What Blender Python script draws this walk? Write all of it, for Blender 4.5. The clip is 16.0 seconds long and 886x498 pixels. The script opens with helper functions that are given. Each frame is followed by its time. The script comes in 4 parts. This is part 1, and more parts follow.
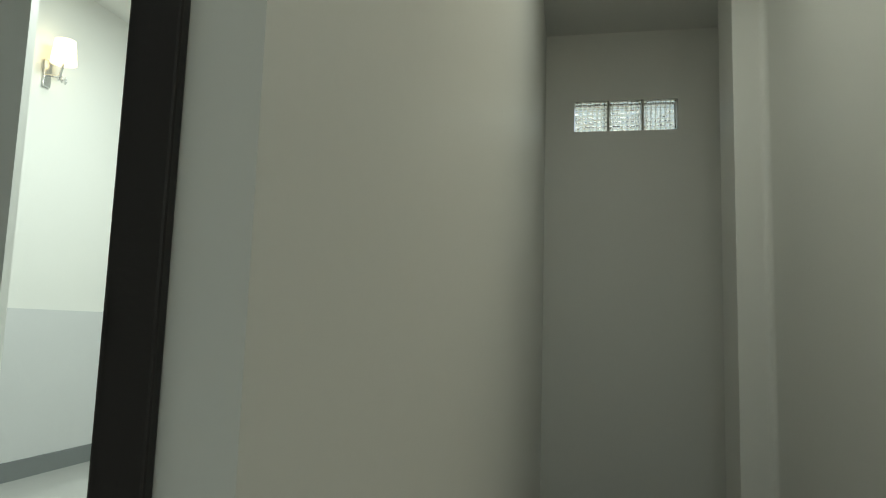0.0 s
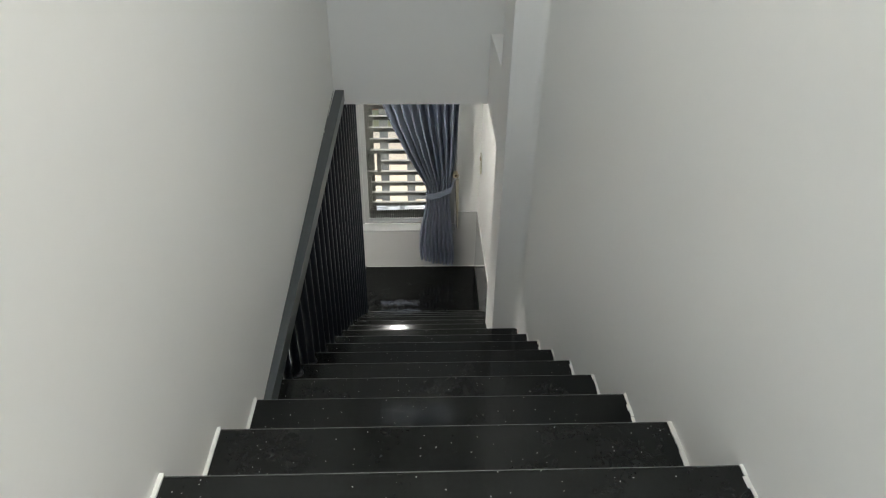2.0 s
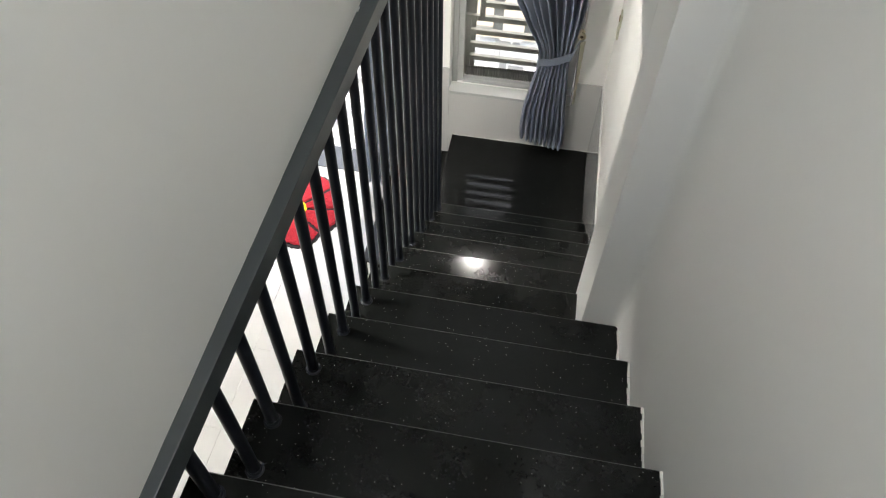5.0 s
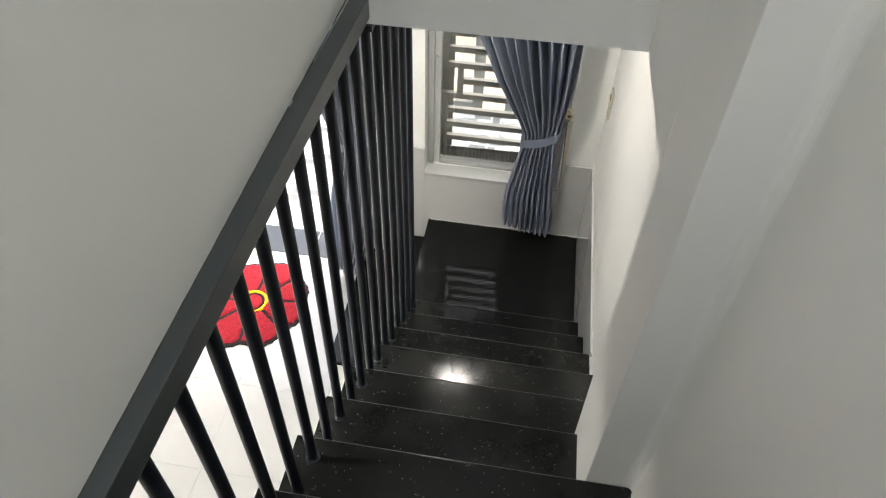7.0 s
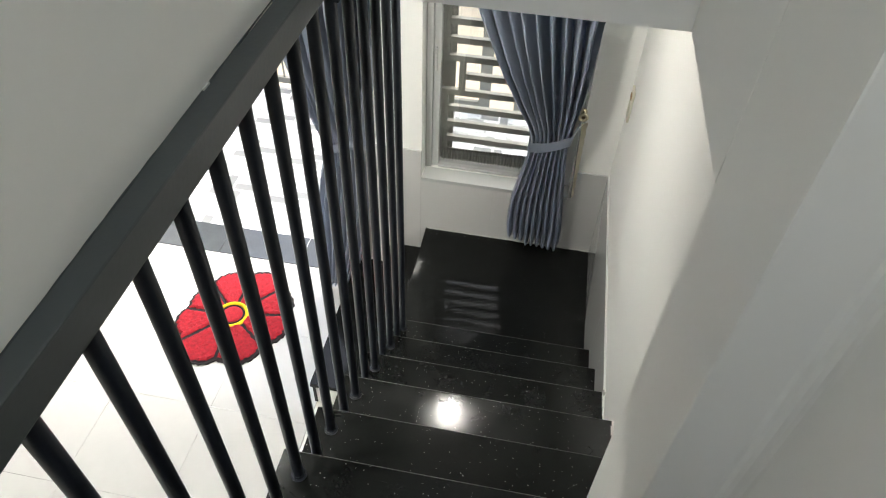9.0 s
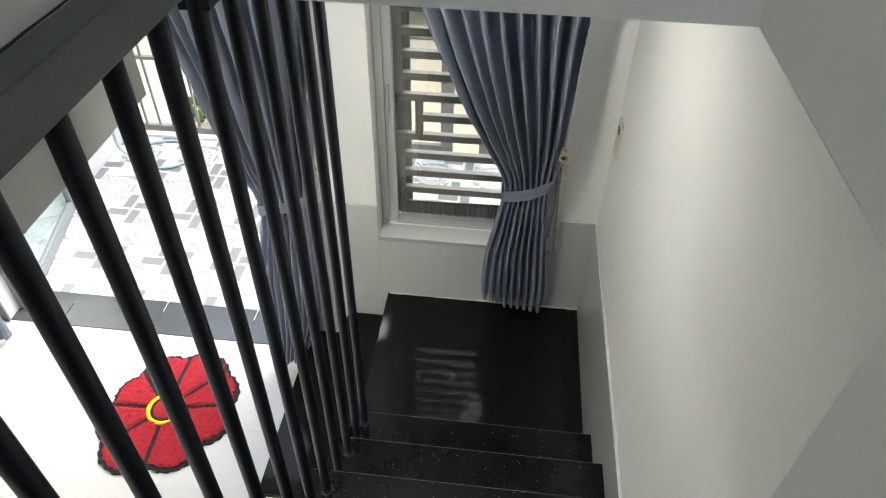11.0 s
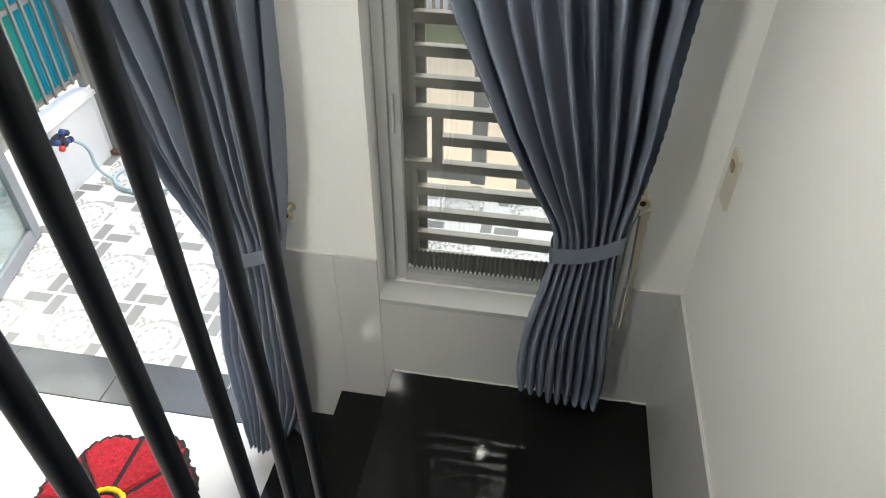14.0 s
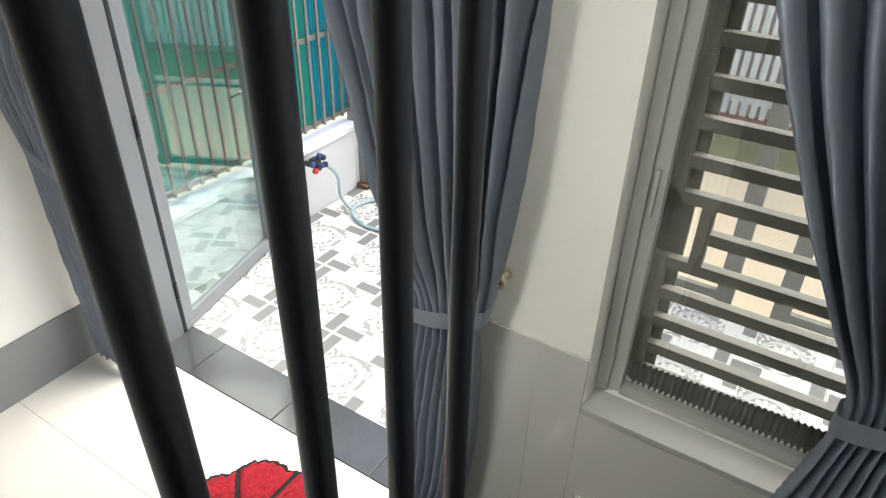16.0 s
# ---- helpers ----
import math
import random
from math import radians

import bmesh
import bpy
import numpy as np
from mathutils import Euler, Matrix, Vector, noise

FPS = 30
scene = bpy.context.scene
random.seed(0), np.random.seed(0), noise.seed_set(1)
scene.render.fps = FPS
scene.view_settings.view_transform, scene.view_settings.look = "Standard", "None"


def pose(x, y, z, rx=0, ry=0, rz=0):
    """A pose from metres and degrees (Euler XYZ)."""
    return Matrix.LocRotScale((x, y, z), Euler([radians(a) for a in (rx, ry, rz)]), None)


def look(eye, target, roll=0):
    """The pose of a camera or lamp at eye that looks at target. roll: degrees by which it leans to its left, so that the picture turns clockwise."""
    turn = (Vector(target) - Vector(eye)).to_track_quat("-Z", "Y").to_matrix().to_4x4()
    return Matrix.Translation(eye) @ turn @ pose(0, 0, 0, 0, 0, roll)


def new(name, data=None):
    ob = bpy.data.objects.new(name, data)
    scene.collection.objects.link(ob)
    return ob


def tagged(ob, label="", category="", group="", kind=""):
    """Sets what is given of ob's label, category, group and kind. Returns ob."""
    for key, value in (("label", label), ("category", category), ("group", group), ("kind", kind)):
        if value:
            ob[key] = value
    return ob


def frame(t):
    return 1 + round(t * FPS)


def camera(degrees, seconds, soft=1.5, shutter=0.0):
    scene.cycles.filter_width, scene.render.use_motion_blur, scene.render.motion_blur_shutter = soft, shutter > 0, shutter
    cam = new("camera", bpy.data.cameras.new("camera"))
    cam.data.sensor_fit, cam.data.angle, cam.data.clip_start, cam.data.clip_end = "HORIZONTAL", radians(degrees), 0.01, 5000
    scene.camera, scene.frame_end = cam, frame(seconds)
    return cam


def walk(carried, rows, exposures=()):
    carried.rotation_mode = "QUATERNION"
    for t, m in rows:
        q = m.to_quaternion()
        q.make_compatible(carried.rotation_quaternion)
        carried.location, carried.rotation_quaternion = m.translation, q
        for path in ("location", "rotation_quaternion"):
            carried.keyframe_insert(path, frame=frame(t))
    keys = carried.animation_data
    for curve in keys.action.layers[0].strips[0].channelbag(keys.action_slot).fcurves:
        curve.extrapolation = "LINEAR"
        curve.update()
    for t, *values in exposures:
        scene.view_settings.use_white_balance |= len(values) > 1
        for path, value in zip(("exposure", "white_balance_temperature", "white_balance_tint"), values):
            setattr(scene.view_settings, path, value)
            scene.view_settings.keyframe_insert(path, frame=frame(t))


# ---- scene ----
cam = camera(66.3, 16.0, soft=1.1)
PATH = [
    (0, (-0.79, -5.54, 4.5), (-1.194, -3.595, 4.734), 1.8),
    (0.3, (-0.78, -5.54, 4.5), (-1.088, -3.567, 4.394), 1.2),
    (0.5, (-0.767, -5.536, 4.492), (-1.022, -3.572, 4.213), 1.2),
    (1, (-0.757, -5.514, 4.448), (-0.882, -3.611, 3.844), 0.7),
    (1.5, (-0.645, -5.433, 4.406), (-0.675, -3.642, 3.517), 1.2),
    (2, (-0.546, -5.277, 4.323), (-0.472, -3.622, 3.203), 1),
    (2.5, (-0.526, -5.084, 4.279), (-0.441, -3.586, 2.957), 0.2),
    (3, (-0.481, -4.805, 4.276), (-0.393, -3.399, 2.856), 0.6),
    (3.5, (-0.449, -4.558, 4.249), (-0.409, -3.22, 2.763), 0.7),
    (3.7, (-0.433, -4.471, 4.247), (-0.443, -3.137, 2.756), 0.7),
    (5.8, (-0.431, -3.732, 3.967), (-0.664, -2.524, 2.389), 1.2),
    (6, (-0.462, -3.698, 4.004), (-0.682, -2.468, 2.443), 1.8),
    (6.5, (-0.508, -3.575, 3.953), (-0.719, -2.231, 2.488), 2.2),
    (7, (-0.464, -3.439, 3.816), (-0.653, -2.054, 2.386), 1.9),
    (7.5, (-0.382, -3.358, 3.738), (-0.468, -1.922, 2.349), 2.5),
    (8, (-0.386, -3.29, 3.665), (-0.392, -1.871, 2.256), 1.2),
    (8.2, (-0.439, -3.245, 3.641), (-0.496, -1.831, 2.227), 2.1),
    (10.3, (-0.461, -2.791, 3.343), (-0.756, -1.429, 1.909), 1),
    (10.5, (-0.474, -2.73, 3.296), (-0.766, -1.337, 1.891), 1.2),
    (11, (-0.491, -2.583, 3.243), (-0.635, -1.103, 1.906), 1.1),
    (11.5, (-0.512, -2.477, 3.172), (-0.563, -0.992, 1.834), 0.6),
    (12, (-0.447, -2.309, 3.08), (-0.656, -0.85, 1.727), -0.1),
    (12.5, (-0.47, -2.224, 3.034), (-0.704, -0.74, 1.713), 0.6),
    (13, (-0.514, -2.037, 2.953), (-0.746, -0.497, 1.698), 0.7),
    (13.5, (-0.523, -1.92, 2.899), (-0.747, -0.398, 1.621), 0.6),
    (14, (-0.541, -1.79, 2.763), (-0.787, -0.278, 1.477), 0.4),
    (14.5, (-0.531, -1.723, 2.694), (-0.834, -0.226, 1.403), 0.7),
    (15, (-0.567, -1.673, 2.62), (-1.01, -0.15, 1.408), 0.6),
    (15.5, (-0.624, -1.602, 2.561), (-1.382, -0.1, 1.48), 1.2),
    (16, (-0.658, -1.519, 2.538), (-1.537, -0.099, 1.438), 1.4),
]
EXPOSURES = [(0, 0.0, 7200, -6), (0.5, 0.58, 7700, -14), (1, 1.35, 7200, -10), (1.5, 1.75, 6800, 1), (2, 2.02, 6450, 8), (3.5, 2.42, 6480, 10),
             (6, 2.36, 6600, 10), (8, 2.3, 6650, 9), (10.3, 2.08, 6400, 6), (12.5, 1.7, 6480, 7), (15, 1.78, 6500, 6), (16, 1.66, 6680, 6)]
walk(cam, [(t, look(eye, target, roll)) for t, eye, target, roll in PATH], EXPOSURES)

# ---- light ----
world = bpy.data.worlds.new("sky")
scene.world = world
world.use_nodes = True
wn = world.node_tree.nodes
sky = wn.new("ShaderNodeTexSky")
sky.sky_type, sky.sun_disc = "NISHITA", False
sky.sun_elevation, sky.sun_rotation = radians(58), radians(35)
sky.air_density, sky.dust_density = 1.0, 3.0
world.node_tree.links.new(sky.outputs[0], wn["Background"].inputs[0])
wn["Background"].inputs[1].default_value = 0.15
sun = new("sun", bpy.data.lights.new("sun", "SUN"))
sun.data.energy, sun.data.angle, sun.data.color = 1.5, radians(40), (1.0, 0.97, 0.92)
sun.matrix_world = look((4, 6, 12), (1.0, 1.6, 4.0))
tagged(sun, "overcast daylight from above the street", "light", kind="structure")


def area_lamp(name, m, sx, sy, watts, color, label):
    d = bpy.data.lights.new(name, "AREA")
    d.shape, d.size, d.size_y, d.energy, d.color = "RECTANGLE", sx, sy, watts, color
    ob = new(name, d)
    ob.matrix_world = m
    return tagged(ob, label, "light", kind="structure")


DAY = (1.0, 0.985, 0.95)
area_lamp("door_daylight", look((-2.45, 0.12, 1.2), (-2.45, -2, 0.9)), 1.8, 2.0, 0.7, DAY, "daylight entering through the open glass door")
area_lamp("landing_lamp_light", look((-0.715, -0.85, 2.815), (-0.715, -0.85, 0)), 0.06, 0.06, 3.2, (1.0, 0.96, 0.9), "light of the round ceiling lamp over the landing")
# added lamp that brightens the upper stair walls; no skylight is known
area_lamp("overhead_fill", look((-0.49, -3.75, 6.35), (-0.49, -3.75, 0)), 0.85, 1.15, 4.8, (1.0, 0.99, 0.95), "unseen overhead fill light added to brighten the stairwell")
for lx, ly, watts in ((-2.0, -2.6, 6.5), (-1.45, -1.7, 7.5)):
    area_lamp("living_lamp_light", look((lx, ly, 2.80), (lx, ly, 0)), 0.2, 0.2, watts, (1.0, 0.97, 0.92), "light of a living room ceiling lamp")
# added fill lamp behind the stair head; no window is known there
area_lamp("rear_fill", look((-0.5, -6.98, 5.0), (-0.5, -2, 4.2)), 0.75, 1.15, 2.2, DAY, "unseen fill light added behind the stair head")

# ---- materials ----


def material(name, color, rough=0.5, metal=0.0, vary=0.06, scale=6.0, bump=0.1, bump_scale=60.0, coat=0.0, per_piece=0.0):
    """A principled surface with broad and fine variation of its colour and a fine relief."""
    m = bpy.data.materials.new(name)
    m.use_nodes = True
    n, l = m.node_tree.nodes, m.node_tree.links
    b = n["Principled BSDF"]
    b.inputs["Roughness"].default_value, b.inputs["Metallic"].default_value = rough, metal
    b.inputs["Coat Weight"].default_value = coat
    b.inputs["Coat Roughness"].default_value = 0.08
    co = n.new("ShaderNodeTexCoord")
    big, fine = n.new("ShaderNodeTexNoise"), n.new("ShaderNodeTexNoise")
    big.inputs["Scale"].default_value, big.inputs["Detail"].default_value = scale, 5
    fine.inputs["Scale"].default_value, fine.inputs["Detail"].default_value = bump_scale, 4
    l.new(co.outputs["Object"], big.inputs["Vector"])
    l.new(co.outputs["Object"], fine.inputs["Vector"])
    mix = n.new("ShaderNodeMix")
    mix.data_type = "RGBA"
    lo = [max(0, c * (1 - vary)) for c in color]
    hi = [min(1, c * (1 + vary)) for c in color]
    mix.inputs[6].default_value, mix.inputs[7].default_value = (*lo, 1), (*hi, 1)
    add = n.new("ShaderNodeMath")
    add.operation = "MULTIPLY_ADD"
    add.inputs[1].default_value = 0.35
    half = n.new("ShaderNodeMath")
    half.operation = "MULTIPLY"
    half.inputs[1].default_value = 0.65
    l.new(big.outputs[0], half.inputs[0])
    l.new(fine.outputs[0], add.inputs[0])
    l.new(half.outputs[0], add.inputs[2])
    last = add.outputs[0]
    if per_piece:
        info = n.new("ShaderNodeObjectInfo")
        p = n.new("ShaderNodeMath")
        p.operation = "MULTIPLY_ADD"
        p.inputs[1].default_value = per_piece
        l.new(info.outputs["Random"], p.inputs[0])
        l.new(last, p.inputs[2])
        last = p.outputs[0]
    l.new(last, mix.inputs[0])
    l.new(mix.outputs[2], b.inputs["Base Color"])
    if bump:
        bp = n.new("ShaderNodeBump")
        bp.inputs["Strength"].default_value, bp.inputs["Distance"].default_value = bump, 0.004
        l.new(fine.outputs[0], bp.inputs["Height"])
        l.new(bp.outputs[0], b.inputs["Normal"])
    return m


def speckled(m, color, density, size, smooth=0.02, dull=0.10):
    """Adds small pale specks, as of dust and crystals, to a dark stone."""
    n, l = m.node_tree.nodes, m.node_tree.links
    b = n["Principled BSDF"]
    co = n.new("ShaderNodeTexCoord")
    v = n.new("ShaderNodeTexVoronoi")
    v.inputs["Scale"].default_value = 1 / size
    lt = n.new("ShaderNodeMath")
    lt.operation, lt.inputs[1].default_value = "LESS_THAN", 0.16
    sep = n.new("ShaderNodeSeparateColor")
    gt = n.new("ShaderNodeMath")
    gt.operation, gt.inputs[1].default_value = "LESS_THAN", density
    mul = n.new("ShaderNodeMath")
    mul.operation = "MULTIPLY"
    l.new(co.outputs["Object"], v.inputs["Vector"])
    l.new(v.outputs["Distance"], lt.inputs[0])
    l.new(v.outputs["Color"], sep.inputs[0])
    l.new(sep.outputs[0], gt.inputs[0])
    l.new(lt.outputs[0], mul.inputs[0])
    l.new(gt.outputs[0], mul.inputs[1])
    mix = n.new("ShaderNodeMix")
    mix.data_type = "RGBA"
    old = b.inputs["Base Color"].links[0].from_socket
    l.new(mul.outputs[0], mix.inputs[0])
    l.new(old, mix.inputs[6])
    mix.inputs[7].default_value = (*color, 1)
    l.new(mix.outputs[2], b.inputs["Base Color"])
    # smudges change the gloss
    s = n.new("ShaderNodeTexNoise")
    s.inputs["Scale"].default_value, s.inputs["Detail"].default_value = 5, 6
    l.new(co.outputs["Object"], s.inputs["Vector"])
    r = n.new("ShaderNodeMapRange")
    r.inputs[1].default_value, r.inputs[2].default_value, r.inputs[3].default_value, r.inputs[4].default_value = 0.4, 0.75, smooth, dull
    l.new(s.outputs[0], r.inputs[0])
    l.new(r.outputs[0], b.inputs["Roughness"])
    return m


WALL = material("white_wall_paint", (0.82, 0.82, 0.79), 0.42, vary=0.025, scale=1.6, bump=0.05, bump_scale=45)
CEIL = material("ceiling_paint", (0.8, 0.8, 0.78), 0.6, vary=0.02, scale=2, bump=0.04)
GRANITE_SPEC = 0.15
GRANITE = speckled(material("black_granite", (0.0065, 0.007, 0.0068), 0.05, vary=0.5, scale=9, bump=0.02, bump_scale=120, per_piece=0.3), (0.2, 0.205, 0.2), 0.05, 0.0065)
# chipped nose edge, painted paler for the light that it catches
WORN_LIT = material("worn_lit_granite_edge", (0.07, 0.073, 0.07), 0.45, vary=0.7, scale=60, bump=0.3)
GRANITE.node_tree.nodes["Principled BSDF"].inputs["Specular IOR Level"].default_value = GRANITE_SPEC
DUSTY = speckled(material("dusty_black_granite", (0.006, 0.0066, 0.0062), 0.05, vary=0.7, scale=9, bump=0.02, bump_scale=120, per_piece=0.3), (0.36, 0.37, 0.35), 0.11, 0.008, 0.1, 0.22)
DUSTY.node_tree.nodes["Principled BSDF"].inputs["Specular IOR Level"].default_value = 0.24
GROUT = material("white_grout", (0.62, 0.62, 0.58), 0.8, vary=0.2, scale=30, bump=0.4)
DADO = material("grey_wall_tile", (0.53, 0.53, 0.515), 0.07, vary=0.03, scale=2.5, bump=0.0, coat=0.3, per_piece=0.03)
PALETILE = material("pale_glossy_tile", (0.66, 0.67, 0.68), 0.06, vary=0.04, scale=2.5, bump=0.0, coat=0.3)
SKIRT = material("slate_grey_tile", (0.2, 0.215, 0.22), 0.2, vary=0.08, scale=4, bump=0.02)
FLOOR = material("white_floor_tile", (0.52, 0.517, 0.5), 0.16, vary=0.07, scale=2.2, bump=0.02, bump_scale=18, coat=0.2, per_piece=0.15)
STRIP = material("charcoal_threshold_tile", (0.055, 0.06, 0.065), 0.12, vary=0.25, scale=7, bump=0.03, per_piece=0.2)
STEEL = material("black_painted_steel", (0.012, 0.0145, 0.02), 0.33, vary=0.3, scale=14, bump=0.06, bump_scale=130)
STEEL.node_tree.nodes["Principled BSDF"].inputs["Specular IOR Level"].default_value = 0.32
RAIL = material("slate_painted_steel", (0.05, 0.058, 0.06), 0.36, vary=0.12, scale=9, bump=0.08, bump_scale=90)
GRILLE = material("dark_grey_steel", (0.2, 0.197, 0.18), 0.45, vary=0.15, scale=12, bump=0.1)
ALU = material("grey_aluminium", (0.42, 0.43, 0.42), 0.35, metal=0.1, vary=0.04, scale=5, bump=0.03)
DOORALU = material("slate_aluminium", (0.2, 0.215, 0.235), 0.33, metal=0.2, vary=0.06, scale=5, bump=0.03)
CLOTH = material("slate_blue_cloth", (0.34, 0.385, 0.47), 0.42, vary=0.14, scale=12, bump=0.35, bump_scale=420)
CLOTH.node_tree.nodes["Principled BSDF"].inputs["Specular IOR Level"].default_value = 0.5
LINING = material("cream_trim_cloth", (0.62, 0.58, 0.46), 0.8, vary=0.15, scale=40, bump=0.4, bump_scale=300)
BRASS = material("ivory_brass_hook", (0.68, 0.6, 0.42), 0.3, metal=0.35, vary=0.1, scale=30, bump=0.02)
DARKHOLE = material("bronze_recess", (0.1, 0.07, 0.03), 0.4, metal=0.6)
RED = material("red_plush", (0.26, 0.005, 0.014), 0.95, vary=0.95, scale=55, bump=1.0, bump_scale=150)
BLACKPLUSH = material("black_plush", (0.012, 0.01, 0.012), 0.95, vary=0.4, scale=40, bump=1.0, bump_scale=190)
YELLOW = material("yellow_plush", (0.75, 0.52, 0.01), 0.95, vary=0.25, scale=40, bump=1.0, bump_scale=190)
PLASTIC = material("ivory_plastic", (0.6, 0.57, 0.46), 0.3, vary=0.04, scale=12, bump=0.0)
TAN = material("tan_plastic", (0.3, 0.2, 0.1), 0.4, vary=0.15, scale=20, bump=0.0)
TEAL = material("teal_sheet_metal", (0.02, 0.38, 0.32), 0.4, metal=0.1, vary=0.15, scale=3, bump=0.05)
CYAN = material("cyan_sheet_metal", (0.02, 0.42, 0.52), 0.4, metal=0.1, vary=0.12, scale=3, bump=0.05)
SAND = material("sandy_ground", (0.6, 0.5, 0.37), 0.95, vary=0.25, scale=1.2, bump=0.8, bump_scale=25)
CONCRETE = material("pale_concrete", (0.42, 0.4, 0.36), 0.9, vary=0.2, scale=2, bump=0.5, bump_scale=30)
VERGE = material("mossy_ground", (0.2, 0.19, 0.1), 0.95, vary=0.5, scale=4, bump=0.8, bump_scale=40)
PINK = material("pale_pink_render", (0.62, 0.52, 0.47), 0.9, vary=0.1, scale=2, bump=0.3)
BRICK = material("red_brown_brick", (0.33, 0.16, 0.11), 0.85, vary=0.3, scale=9, bump=0.4)
WOOD = material("dark_brown_wood", (0.009, 0.005, 0.005), 0.5, vary=0.4, scale=10, bump=0.15, bump_scale=60)
HOSE = material("pale_blue_rubber", (0.33, 0.44, 0.47), 0.5, vary=0.1, scale=10, bump=0.05)
BLACKP = material("black_plastic", (0.02, 0.022, 0.03), 0.4)
REDP = material("red_plastic", (0.5, 0.03, 0.02), 0.4)
BLUEP = material("blue_plastic", (0.02, 0.05, 0.2), 0.4)
CHROME = material("brushed_chrome", (0.7, 0.7, 0.7), 0.25, metal=1.0, vary=0.04, bump=0.0)
RUST = material("rusty_iron", (0.14, 0.07, 0.04), 0.9, vary=0.5, scale=25, bump=0.6)
LEAF = material("green_leaf", (0.07, 0.13, 0.03), 0.6, vary=0.35, scale=20, bump=0.1)


def glassy(name, color, rough=0.02, clear=0.05):
    m = bpy.data.materials.new(name)
    m.use_nodes = True
    n, l = m.node_tree.nodes, m.node_tree.links
    out = n["Material Output"]
    n.remove(n["Principled BSDF"])
    tr, gl, mix, fr = n.new("ShaderNodeBsdfTransparent"), n.new("ShaderNodeBsdfGlossy"), n.new("ShaderNodeMixShader"), n.new("ShaderNodeLayerWeight")
    tr.inputs[0].default_value = (*color, 1)
    gl.inputs["Roughness"].default_value = rough
    fr.inputs[0].default_value = 0.5
    pw, mr = n.new("ShaderNodeMath"), n.new("ShaderNodeMapRange")
    pw.operation, pw.inputs[1].default_value = "POWER", 4.0
    mr.inputs[3].default_value, mr.inputs[4].default_value = clear, 0.8
    l.new(fr.outputs["Facing"], pw.inputs[0])
    l.new(pw.outputs[0], mr.inputs[0])
    l.new(mr.outputs[0], mix.inputs[0])
    l.new(tr.outputs[0], mix.inputs[1])
    l.new(gl.outputs[0], mix.inputs[2])
    l.new(mix.outputs[0], out.inputs[0])
    return m


GLASS = glassy("clear_window_glass", (0.95, 0.96, 0.95))
SCREEN = glassy("sheer_screen_mesh", (0.88, 0.88, 0.86), 0.5, 0.02)
HEM = material("dark_screen_hem", (0.13, 0.13, 0.115), 0.8, vary=0.3, scale=30, bump=0.3)
DOORGLASS = glassy("tinted_door_glass", (0.84, 0.94, 0.93), 0.02, 0.2)


def block_glass():
    m = bpy.data.materials.new("patterned_glass_block")
    m.use_nodes = True
    n, l = m.node_tree.nodes, m.node_tree.links
    b = n["Principled BSDF"]
    b.inputs["Base Color"].default_value = (0.85, 0.9, 0.88, 1)
    b.inputs["Roughness"].default_value = 0.08
    b.inputs["Transmission Weight"].default_value = 1.0
    b.inputs["IOR"].default_value = 1.35
    co = n.new("ShaderNodeTexCoord")
    v = n.new("ShaderNodeTexVoronoi")
    v.inputs["Scale"].default_value = 38
    v.inputs["Randomness"].default_value = 0.25
    l.new(co.outputs["Object"], v.inputs["Vector"])
    bp = n.new("ShaderNodeBump")
    bp.inputs["Distance"].default_value, bp.inputs["Strength"].default_value = 0.02, 1.0
    l.new(v.outputs["Distance"], bp.inputs["Height"])
    l.new(bp.outputs[0], b.inputs["Normal"])
    return m


BLOCK = block_glass()


def glow(name, color, strength):
    m = bpy.data.materials.new(name)
    m.use_nodes = True
    b = m.node_tree.nodes["Principled BSDF"]
    b.inputs["Base Color"].default_value = (0.8, 0.8, 0.8, 1)
    b.inputs["Emission Color"].default_value = (*color, 1)
    b.inputs["Emission Strength"].default_value = strength
    return m


LAMP = glow("lit_lamp_diffuser", (1.0, 0.97, 0.92), 16)
SHADE = glow("lit_lamp_shade", (1.0, 0.75, 0.42), 2.2)


